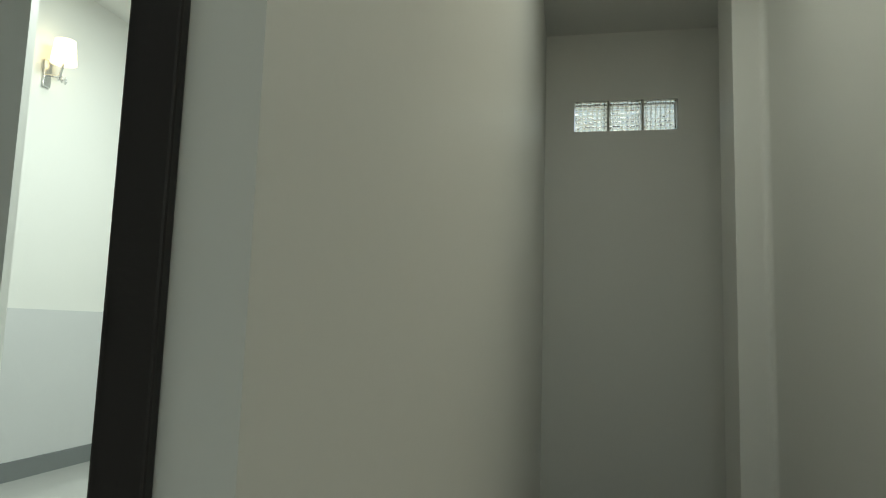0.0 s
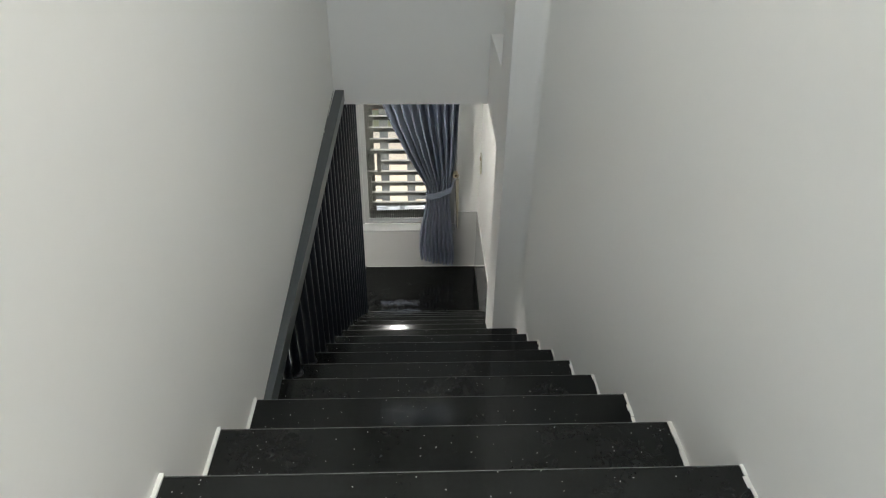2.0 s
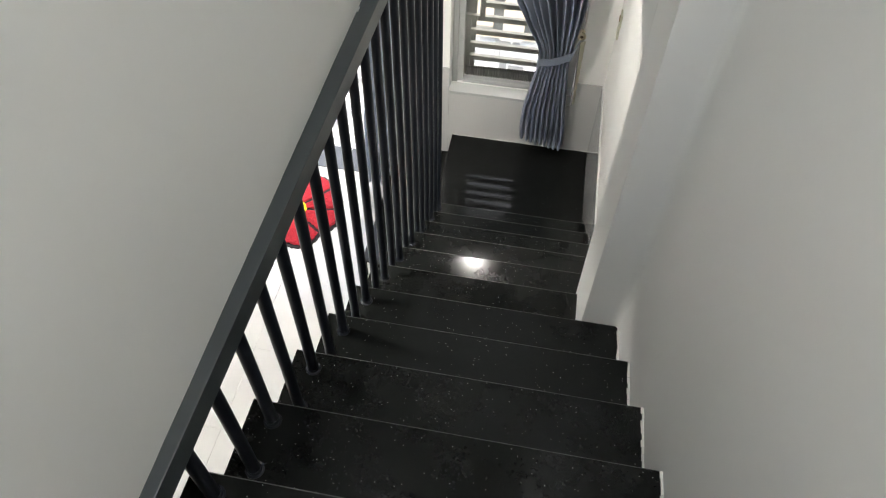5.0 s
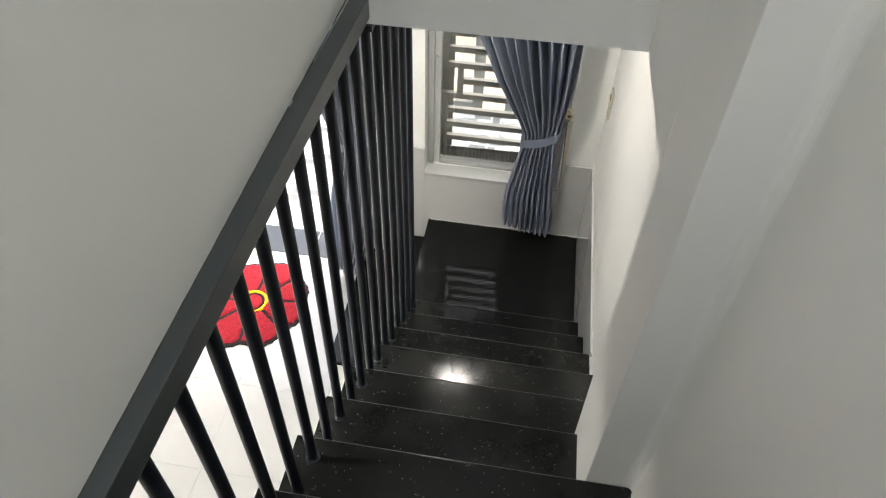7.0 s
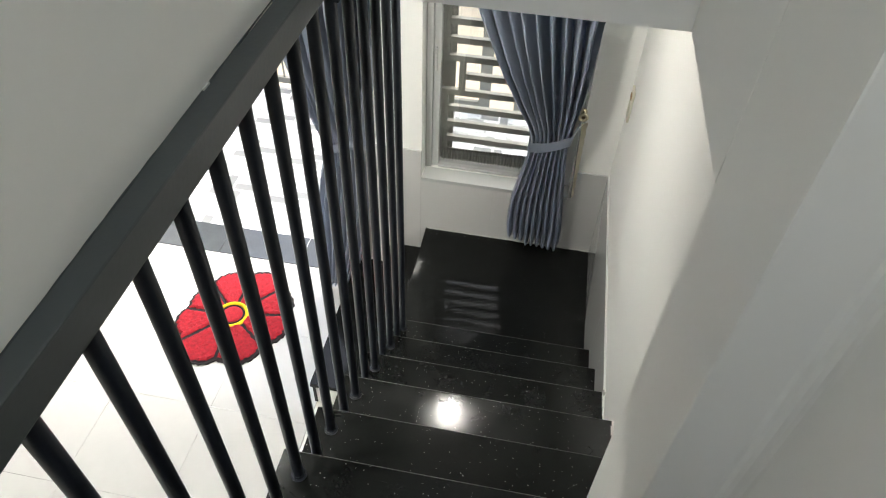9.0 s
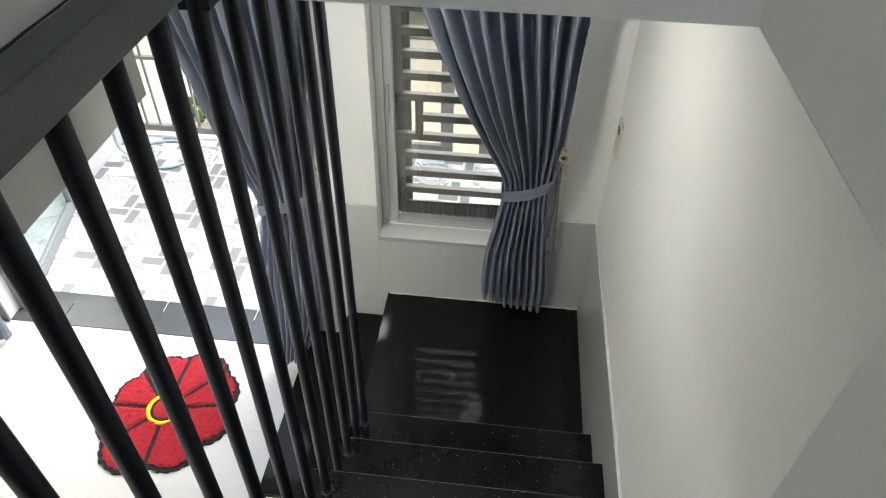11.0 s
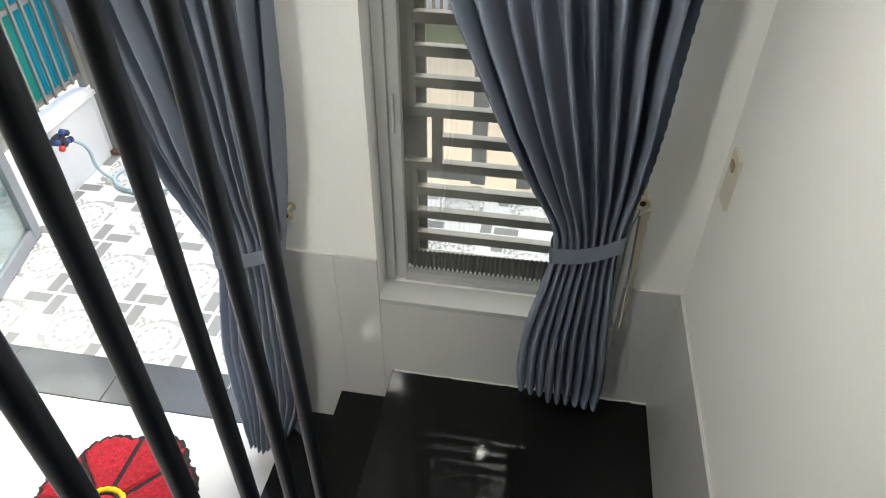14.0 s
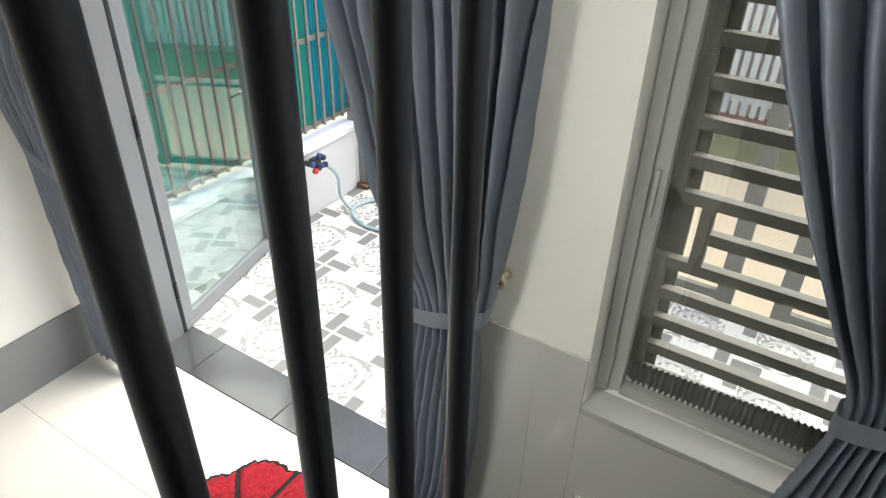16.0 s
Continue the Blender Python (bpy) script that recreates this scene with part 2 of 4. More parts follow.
def patio_material():
    """Printed patio tile: a round medallion in a square of scrolls, and grey bars in a pinwheel at the corners."""
    m = material("printed_patio_tile", (0.6, 0.6, 0.595), 0.35, vary=0.05, scale=4, bump=0.05, per_piece=0.1)
    n, l = m.node_tree.nodes, m.node_tree.links
    b = n["Principled BSDF"]

    def op(kind, a, c=None, d=None):
        k = n.new("ShaderNodeMath")
        k.operation = kind
        for i, s in enumerate((a, c, d)):
            if s is None:
                continue
            if isinstance(s, (int, float)):
                k.inputs[i].default_value = s
            else:
                l.new(s, k.inputs[i])
        return k.outputs[0]

    co = n.new("ShaderNodeTexCoord")
    sp = n.new("ShaderNodeSeparateXYZ")
    l.new(co.outputs["Object"], sp.inputs[0])
    u, v = sp.outputs[0], sp.outputs[1]
    r = op("SQRT", op("ADD", op("MULTIPLY", u, u), op("MULTIPLY", v, v)))
    ang = op("ARCTAN2", v, u)

    def within(x, a, c):
        return op("MULTIPLY", op("GREATER_THAN", x, a), op("LESS_THAN", x, c))

    def either(*xs):
        y = xs[0]
        for x in xs[1:]:
            y = op("MAXIMUM", y, x)
        return y

    # twelve pale petals in a dark rose, a ring of dots, leafy scrolls in the corners
    lobe = op("ABSOLUTE", op("SINE", op("ADD", op("MULTIPLY", ang, 6.0), op("MULTIPLY", r, 9.0))))
    tip = op("ADD", 0.055, op("MULTIPLY", lobe, 0.04))
    petals = op("MULTIPLY", op("MAXIMUM", op("LESS_THAN", lobe, 0.28), op("GREATER_THAN", r, tip)), within(r, 0.026, 0.102))
    cells = op("GREATER_THAN", op("SINE", op("MULTIPLY", r, 230.0)), -0.75)
    rose = op("MULTIPLY", petals, cells)
    rings = either(within(r, 0.108, 0.112), within(r, 0.127, 0.131), within(r, 0.016, 0.022), op("LESS_THAN", r, 0.008))
    dots = op("MULTIPLY", op("GREATER_THAN", op("SINE", op("MULTIPLY", ang, 40.0)), 0.3), within(r, 0.115, 0.124))
    square = op("LESS_THAN", op("MAXIMUM", op("ABSOLUTE", u), op("ABSOLUTE", v)), 0.155)
    vo = n.new("ShaderNodeTexVoronoi")
    vo.inputs["Scale"].default_value = 34
    l.new(co.outputs["Object"], vo.inputs["Vector"])
    scroll = op("MULTIPLY", op("GREATER_THAN", vo.outputs["Distance"], 0.48), op("MULTIPLY", square, op("GREATER_THAN", r, 0.134)))
    dark = op("MULTIPLY", either(rose, rings, dots, scroll), 0.72)
    # pinwheel of bars at the corners: distances from the nearest corner, signed
    cu = op("SUBTRACT", u, op("MULTIPLY", op("SIGN", u), 0.2425))
    cv = op("SUBTRACT", v, op("MULTIPLY", op("SIGN", v), 0.2425))
    quad = op("MULTIPLY", op("SIGN", cu), op("SIGN", cv))
    au, av = op("ABSOLUTE", cu), op("ABSOLUTE", cv)
    long_u = op("MULTIPLY", within(au, 0.008, 0.165), within(av, 0.006, 0.078))
    long_v = op("MULTIPLY", within(au, 0.006, 0.078), within(av, 0.008, 0.165))
    sel = op("GREATER_THAN", quad, 0)
    bars = op("ADD", op("MULTIPLY", sel, long_u), op("MULTIPLY", op("SUBTRACT", 1.0, sel), long_v))
    out = op("MULTIPLY", bars, op("SUBTRACT", 1.0, square))
    mask = op("MAXIMUM", dark, op("MULTIPLY", out, 0.85))
    mix = n.new("ShaderNodeMix")
    mix.data_type = "RGBA"
    l.new(mask, mix.inputs[0])
    l.new(b.inputs["Base Color"].links[0].from_socket, mix.inputs[6])
    mix.inputs[7].default_value = (0.1, 0.105, 0.105, 1)
    l.new(mix.outputs[2], b.inputs["Base Color"])
    return m


PATIO = patio_material()

# ---- mesh helpers ----


def abox(bm, x0, x1, y0, y1, z0, z1, bevel=0.0):
    r = bmesh.ops.create_cube(bm, size=1)
    for v in r["verts"]:
        v.co = Vector(((x0 + x1) / 2 + v.co.x * (x1 - x0), (y0 + y1) / 2 + v.co.y * (y1 - y0), (z0 + z1) / 2 + v.co.z * (z1 - z0)))
    if bevel:
        edges = list({e for v in r["verts"] for e in v.link_edges})
        bmesh.ops.bevel(bm, geom=edges, offset=bevel, segments=2, affect="EDGES", profile=0.6)
    return bm


def boxes(*specs, bevel=0.0):
    bm = bmesh.new()
    for s in specs:
        abox(bm, *s, bevel=bevel)
    return bm


def rod(bm, a, b, r, seg=14, r2=None):
    a, b = Vector(a), Vector(b)
    d = b - a
    m = Matrix.Translation((a + b) / 2) @ d.to_track_quat("Z", "Y").to_matrix().to_4x4()
    bmesh.ops.create_cone(bm, cap_ends=True, segments=seg, radius1=r, radius2=r if r2 is None else r2, depth=d.length, matrix=m)
    return bm


def lathe(bm, profile, m, seg=24):
    """Turns a profile of (radius, height) round the z axis of m."""
    rings = []
    for r, h in profile:
        rings.append([bm.verts.new(m @ Vector((r * math.cos(2 * math.pi * i / seg), r * math.sin(2 * math.pi * i / seg), h))) for i in range(seg)])
    for a, b in zip(rings, rings[1:]):
        for i in range(seg):
            bm.faces.new((a[i], a[(i + 1) % seg], b[(i + 1) % seg], b[i]))
    for ring, flip in ((rings[0], True), (rings[-1], False)):
        bm.faces.new(ring[::-1] if flip else ring)
    return bm


def mesh_of(name, bm, mat, smooth=False):
    bmesh.ops.recalc_face_normals(bm, faces=bm.faces)
    d = bpy.data.meshes.new(name)
    bm.to_mesh(d)
    bm.free()
    d.materials.append(mat)
    if smooth:
        for p in d.polygons:
            p.use_smooth = True
        d.set_sharp_from_angle(angle=radians(40))
    return d


def part(name, bm, mat, parent=None, label="", smooth=False):
    ob = new(name, mesh_of(name, bm, mat, smooth))
    if parent is not None:
        ob.parent = parent
        ob.matrix_parent_inverse = parent.matrix_world.inverted() if parent.matrix_world != Matrix() else Matrix()
    if label:
        ob["label"] = label
    return ob


def thing(name, label, category, group="", kind="", at=(0, 0, 0)):
    ob = new(name)
    ob.empty_display_size = 0.1
    ob.location = at
    ob.matrix_world = Matrix.Translation(at)
    return tagged(ob, label, category, group, kind)


def structure(name, bm, mat, label, category):
    return tagged(part(name, bm, mat), label, category, kind="structure")


def piece(name, data, parent, at):
    ob = new(name, data)
    ob.parent = parent
    ob.location = at
    return ob


# ---- large structure ----
R, T = 0.188, 0.26          # riser and tread
Z0 = 3 * R                  # landing
Y1 = -0.913                 # nose of the first tread above the landing
TOP = Z0 + 15 * R           # upper floor
RAILTOP = 2.925
XL, XF, XW = -0.973, -1.012, -1.04    # near and far part of the upper side wall; open side of the treads
SOFF, YL = 2.84, -1.613    # soffit and upper end wall
CZ = 6.26                   # upper ceiling
WX0, WX1, WZ0, WZ1 = -1.074, -0.20, 0.967, 2.42
DX0, DX1, DZ1 = -3.48, -1.50, 2.45
FAR = 0.25                  # outer face of the front wall


def nose(k):
    return Y1 - 0.2497 * (k - 1) if k <= 4 else -1.662 - 0.2625 * (k - 4)


structure("wall_front", boxes(
    (WX1, 0.0, 0, FAR, -0.3, 3.2), (WX0, WX1, 0, FAR, -0.3, WZ0), (WX0, WX1, 0, FAR, WZ1, 3.2),
    (DX1, WX0, 0, FAR, -0.3, 3.2), (DX0, DX1, 0, FAR, DZ1, 3.2), (-3.9, DX0, 0, FAR, -0.3, 3.2)), WALL,
    "white painted front wall with a window and a door opening", "wall")
structure("wall_side", boxes((0.0, 0.2, -7.0, FAR, -0.3, 6.6)), WALL, "smooth off-white painted stair wall", "wall")
structure("pilaster", boxes((-0.143, -0.0, -2.445, -2.143, 1.6, CZ), bevel=0.004), WALL, "white painted pilaster standing beside the stairs", "pilaster")
bm = bmesh.new()
cove = [(0.0, -2.445)] + [(-0.034 * (1 - math.sin(a)), -2.445 - 0.034 * (1 - math.cos(a))) for a in np.linspace(0, math.pi / 2, 7)]
lo, hi = ([bm.verts.new((x, y, z)) for x, y in cove] for z in (Z0 + 7 * R + 0.001, CZ))
for i in range(len(cove)):
    k = (i + 1) % len(cove)
    bm.faces.new((lo[i], lo[k], hi[k], hi[i]))
bm.faces.new(lo)
bm.faces.new(hi)
structure("plaster_cove", bm, WALL, "rounded plaster joint between pilaster and stair wall", "trim")
structure("wall_beam", boxes((-0.143, -0.0, -2.143, YL, SOFF, 3.239), bevel=0.004), WALL, "white painted beam along the stair wall", "beam")
GX0, GX1, GZ0, GZ1 = -0.845, -0.265, 5.667, 5.85
structure("wall_end_upper", boxes(
    (-1.12, GX0, YL, YL + 0.12, SOFF, 6.5), (GX1, 0.0, YL, YL + 0.12, SOFF, 6.5), (GX0, GX1, YL, YL + 0.12, SOFF, GZ0), (GX0, GX1, YL, YL + 0.12, GZ1, 6.5)), WALL,
    "white upper end wall over the landing with glass blocks", "wall")
bm = bmesh.new()
plan = [(XL, -5.19), (XL, -4.03), (XF, YL - 0.002), (-1.12, YL - 0.002), (-1.12, -4.3), (-1.05, -4.3), (-1.05, -5.19)]


def prism(bm, poly, z0, z1):
    lo = [bm.verts.new((x, y, z0)) for x, y in poly]
    hi = [bm.verts.new((x, y, z1)) for x, y in poly]
    bmesh.ops.triangulate(bm, faces=[bm.faces.new(lo), bm.faces.new(hi)])
    for i in range(len(poly)):
        k = (i + 1) % len(poly)
        bm.faces.new((lo[i], lo[k], hi[k], hi[i]))


prism(bm, plan, RAILTOP - 0.003, 6.5)
abox(bm, -1.05, XL, -5.19, -4.03, 2.60, RAILTOP - 0.003)
structure("wall_stair_upper", bm, WALL, "smooth off-white painted wall above the stair railing", "wall")
structure("floor_beam", boxes((-1.4, -1.17, -6.9, YL + 0.12, 2.59, 3.2)), WALL, "white painted floor beam behind the railing", "beam")
structure("ceiling", boxes((-3.9, -1.4, -6.9, 0.0, 2.85, 3.2), (-1.4, -0.0, YL + 0.12, 0.0, SOFF, 3.2)), CEIL, "white ceiling of the ground floor", "ceiling")
# the hole over the stairs is made up for the added overhead lamp
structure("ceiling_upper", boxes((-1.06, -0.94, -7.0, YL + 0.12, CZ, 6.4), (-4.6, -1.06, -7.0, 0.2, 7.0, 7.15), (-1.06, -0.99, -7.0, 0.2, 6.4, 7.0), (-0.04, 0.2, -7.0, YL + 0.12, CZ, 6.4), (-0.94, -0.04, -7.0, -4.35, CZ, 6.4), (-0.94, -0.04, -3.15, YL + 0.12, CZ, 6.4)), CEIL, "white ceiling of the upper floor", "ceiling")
structure("floor_upper", boxes((-1.06, 0.0, -7.0, nose(15) - 0.32, TOP - 0.2, TOP), (-4.6, -1.125, -7.0, 0.05, 3.2, TOP), (-1.125, -1.06, -7.0, -4.32, 3.2, TOP)), FLOOR, "pale tiled floor of the upper storey", "floor")
# unseen wall; its opening is made up to go with the rear fill lamp
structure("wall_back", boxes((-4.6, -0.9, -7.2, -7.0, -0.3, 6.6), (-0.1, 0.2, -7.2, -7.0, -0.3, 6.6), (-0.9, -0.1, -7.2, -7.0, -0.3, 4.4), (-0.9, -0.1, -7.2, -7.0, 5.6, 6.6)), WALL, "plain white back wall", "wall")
structure("wall_room", boxes((-3.9, -3.7, -7.0, 0.0, -0.3, 3.2)), WALL, "white painted living room wall", "wall")
structure("wall_upper_room", boxes((-4.8, -4.6, -7.0, 0.2, 3.2, 7.1), (-4.6, -1.0, 0.05, 0.2, 3.2, 7.1), (-1.12, -1.0, YL + 0.12, 0.05, 3.2, 7.1), (-4.6, -3.58, -2.72, -2.67, TOP, 7.0)), WALL, "bright white wall of the upper room", "wall")

# ---- staircase ----
stairs = thing("staircase", "black polished granite staircase with a white painted side", "staircase", at=(0, 0, 0))
bm = bmesh.new()
prof = [(-0.0, -0.05), (-0.0, Z0 - 0.03), (Y1 + 0.0, Z0 - 0.03)]
for k in range(1, 16):
    y = nose(k) - 0.018
    prof += [(y, Z0 + (k - 1) * R - 0.03), (y, Z0 + k * R - 0.03)]
prof += [(nose(15) - 0.32, Z0 + 15 * R - 0.03), (nose(15) - 0.32, Z0 + 14.0 * R - 0.3), (-1.6, 0.62), (-1.3, -0.05)]
va = [bm.verts.new((-1.015, y, z)) for y, z in prof]
vb = [bm.verts.new((-0.0, y, z)) for y, z in prof]
bm.faces.new(va)
bm.faces.new(vb[::-1])
for i in range(len(prof)):
    j = (i + 1) % len(prof)
    bm.faces.new((va[i], vb[i], vb[j], va[j]))
bmesh.ops.triangulate(bm, faces=[f for f in bm.faces if len(f.verts) > 4])
part("stair_body", bm, WALL, stairs, "white painted concrete stair body")
for k in range(1, 16):
    y0, z = nose(k), Z0 + k * R
    left = XW if k < 13 else XL - 0.004
    back = nose(k + 1) - 0.02 if k < 15 else y0 - 0.32
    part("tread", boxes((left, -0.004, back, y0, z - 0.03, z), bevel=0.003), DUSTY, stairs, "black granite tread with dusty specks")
    # thin strip whose grey holds both the wear and the edge highlight
    part("worn_lit_edge", boxes((left + 0.002, -0.006, y0 - 0.0014, y0 + 0.0004, z - 0.0018, z + 0.0004)), WORN_LIT, stairs, "pale worn arris of the tread, caught light put into its colour")
    part("riser", boxes((left + 0.004, -0.004, y0 - 0.016, y0 - 0.014 + 0.012, z - R + 0.001, z - 0.0305)), GRANITE, stairs)
    bm = bmesh.new()
    for i in range(14):
        a = back + (y0 - back) * i / 14
        b = back + (y0 - back) * (i + 1) / 14
        abox(bm, -0.004 - random.uniform(0.001, 0.006), 0.0, a, b, z - 0.02, z + random.uniform(0.001, 0.005))
    part("grout_line", bm, GROUT, stairs, "rough white grout line along the wall")
    if k >= 13:
        part("grout_line", boxes((XL, XL + 0.008, back, y0 + 0.004, z - 0.03, z + 0.004)), GROUT, stairs)
part("landing", boxes((XW, -0.003, Y1 - 0.02, -0.003, Z0 - 0.03, Z0), bevel=0.003), GRANITE, stairs, "black polished granite landing")
for i, z in ((1, 2 * R), (2, R)):
    x1 = XW - 0.236 * (i - 1) + 0.02
    x0 = XW - 0.236 * i
    part("lower_tread", boxes((x0, x1, -1.05, -0.003, z - 0.03, z), bevel=0.003), GRANITE, stairs, "black granite lower step")
    part("lower_riser", boxes((x0 + 0.012, x0 + 0.03, -1.045, -0.003, z - R + 0.001, z - 0.0305)), GRANITE, stairs)
    part("lower_body", boxes((x0 + 0.03, -1.015 if i == 1 else x1 - 0.002, -1.04, -0.003, -0.02, z - 0.031)), WALL, stairs)
part("landing_riser", boxes((XW + 0.006, XW + 0.02, Y1 - 0.01, -0.003, 2 * R + 0.001, Z0 - 0.0305)), GRANITE, stairs)
bm = bmesh.new()
for i in range(30):
    a = -1.03 + 1.03 * i / 30
    abox(bm, a, a + 1.03 / 30, -0.013 - random.uniform(0.001, 0.006), -0.0105, Z0 - 0.01, Z0 + random.uniform(0.001, 0.005))
part("grout_line", bm, GROUT, stairs)

# ---- railing ----
railing = thing("railing", "black steel stair railing with round balusters under a slate top rail", "railing", at=(0, 0, 0))
part("top_rail", boxes((-1.003, -0.953, -4.028, YL, 2.860, RAILTOP), bevel=0.003), RAIL, railing, "slate grey rectangular steel rail")
part("end_plate", boxes((-0.996, -0.946, YL - 0.01, YL + 0.06, SOFF - 0.022, SOFF - 0.001), bevel=0.002), STEEL, railing)
bm = bmesh.new()
rc = random.Random(7)
bead = []
for i in range(71):
    y = -4.0 + 2.37 * i / 70
    face = XL + (XF - XL) * (y + 4.03) / (YL + 4.03)
    w, h = rc.uniform(0.001, 0.003), rc.uniform(0.0005, 0.003)
    bead.append([bm.verts.new((face + dx, y, RAILTOP + dz)) for dx, dz in ((-0.002, -0.002), (w, -0.002), (w * 0.8, h * 0.6), (-0.002, h))])
for p, q in zip(bead, bead[1:]):
    for k in range(4):
        bm.faces.new((p[k], p[(k + 1) % 4], q[(k + 1) % 4], q[k]))
part("caulk_line", bm, RAIL, railing, "uneven painted caulk between rail and wall")
for y in (-2.19, -1.83):
    face = XL + (XF - XL) * (y + 4.03) / (YL + 4.03)
    part("chipped_caulk", boxes((face, face + 0.004, y, y + rc.uniform(0.012, 0.025), RAILTOP - 0.001, RAILTOP + 0.004), bevel=0.001), GROUT, railing, "white chip of bare filler")
BX, BY, BP = -0.970, -0.968, 0.1288
for i in range(22):
    y = BY - BP * i
    k = max(n for n in range(1, 16) if nose(n) > y)
    z = Z0 + k * R
    bm = rod(bmesh.new(), (BX, y, z), (BX, y, 2.862 if y < YL else SOFF), 0.0156, 18)
    part("baluster", bm, STEEL, railing, smooth=True)
    bm = lathe(bmesh.new(), ((0.023, 0.0), (0.023, 0.003), (0.0185, 0.006), (0.0175, 0.014)), Matrix.Translation((BX, y, z)), 18)
    part("collar", bm, STEEL, railing, smooth=True)

# ---- windows ----
window = thing("window_1", "grey aluminium sliding window with clear glass", "window", kind="structure", at=(-0.64, 0.12, WZ0))
F0, F1 = 0.10, 0.17
bm = boxes((WX0 + 0.004, WX0 + 0.04, F0, F1, WZ0 + 0.004, WZ1), (WX0 + 0.04, -0.995, F0 + 0.02, F1 - 0.01, WZ0 + 0.004, WZ1), (WX1 - 0.07, WX1 - 0.004, F0, F1, WZ0 + 0.004, WZ1), (-0.995, WX1 - 0.07, F0 + 0.01, F1, WZ0 + 0.004, WZ0 + 0.022), (-0.995, WX1 - 0.07, F0, F1, WZ1 - 0.06, WZ1 - 0.002), bevel=0.002)
part("window_frame", bm, ALU, window)
part("window_sill", boxes((WX0 + 0.002, WX1 - 0.002, -0.012, 0.1, WZ0 - 0.02, WZ0 + 0.003), bevel=0.003), ALU, window, "pale grey sill")
pane = part("pane", boxes((-0.995, WX1 - 0.07, 0.138, 0.142, WZ0 + 0.022, WZ1 - 0.06)), GLASS, window)
pane.visible_shadow = False
part("window_latch", boxes((-1.026, -1.012, F0 + 0.002, F0 + 0.02, 1.62, 1.76), bevel=0.004), ALU, window)
grille = thing("window_grille", "dark grey steel burglar grille outside the window", "grille", at=(-0.64, 0.2, WZ0))
G0, G1 = 0.19, 0.222


def gbar(x0, x1, z0, z1):
    part("bar", boxes((x0, x1, G0, G1, z0, z1), bevel=0.002), GRILLE, grille)


GT = 0.036                  # height of a bar
gbar(-1.006, -0.962, 1.647, WZ1)
gbar(-1.006, -0.962, 0.985, 1.468)
gbar(-0.28, -0.243, 0.985, WZ1)
for z in (2.317, 2.211, 2.105, 1.999, 1.893, 1.787, 1.36, 1.255, 1.15, 1.045):
    gbar(-0.962, -0.28, z - GT, z)
for z in (1.681, 1.468):
    gbar(-1.006 if z > 1.5 else -0.962, -0.28, z - GT, z)
gbar(-0.905, -0.868, 1.468, 1.645)
gbar(-0.868, -0.28, 1.575 - GT, 1.575)
gbar(-0.962, -0.28, 0.985, 1.004)


def pleats_sheet(x0, x1, y, z0, z1a, z1b, count, amp):
    bm = bmesh.new()
    prev = None
    for i in range(count * 4 + 1):
        s = i / (count * 4)
        x, yy = x0 + (x1 - x0) * s, y + amp * math.sin(i * math.pi / 2)
        q = [bm.verts.new((x, yy, z0 + 0.005 * math.sin(i * math.pi / 2))), bm.verts.new((x, yy, z1a + (z1b - z1a) * s))]
        if prev:
            bm.faces.new((prev[0], q[0], q[1], prev[1]))
        prev = q
    return bm


screen = thing("insect_screen", "pleated grey insect screen behind the window glass", "screen", at=(-0.64, 0.165, WZ0 + 0.02))
part("side_cassette", boxes((-1.07, -0.93, 0.226, 0.246, 0.99, WZ1 - 0.004), bevel=0.002), HEM, screen, "dark side rail of the screen")
part("mesh_cloth", pleats_sheet(-0.985, -0.275, 0.166, 0.99, WZ1 - 0.07, WZ1 - 0.07, 40, 0.006), SCREEN, screen, "pleated sheer grey mesh").visible_shadow = False
bm = pleats_sheet(-0.985, -0.275, 0.17, 0.992, 1.075, 1.095, 40, 0.007)
bmesh.ops.solidify(bm, geom=bm.faces[:], thickness=0.0015)
part("folded_hem", bm, HEM, screen, "dark folded hem of the screen")

# ---- curtains ----


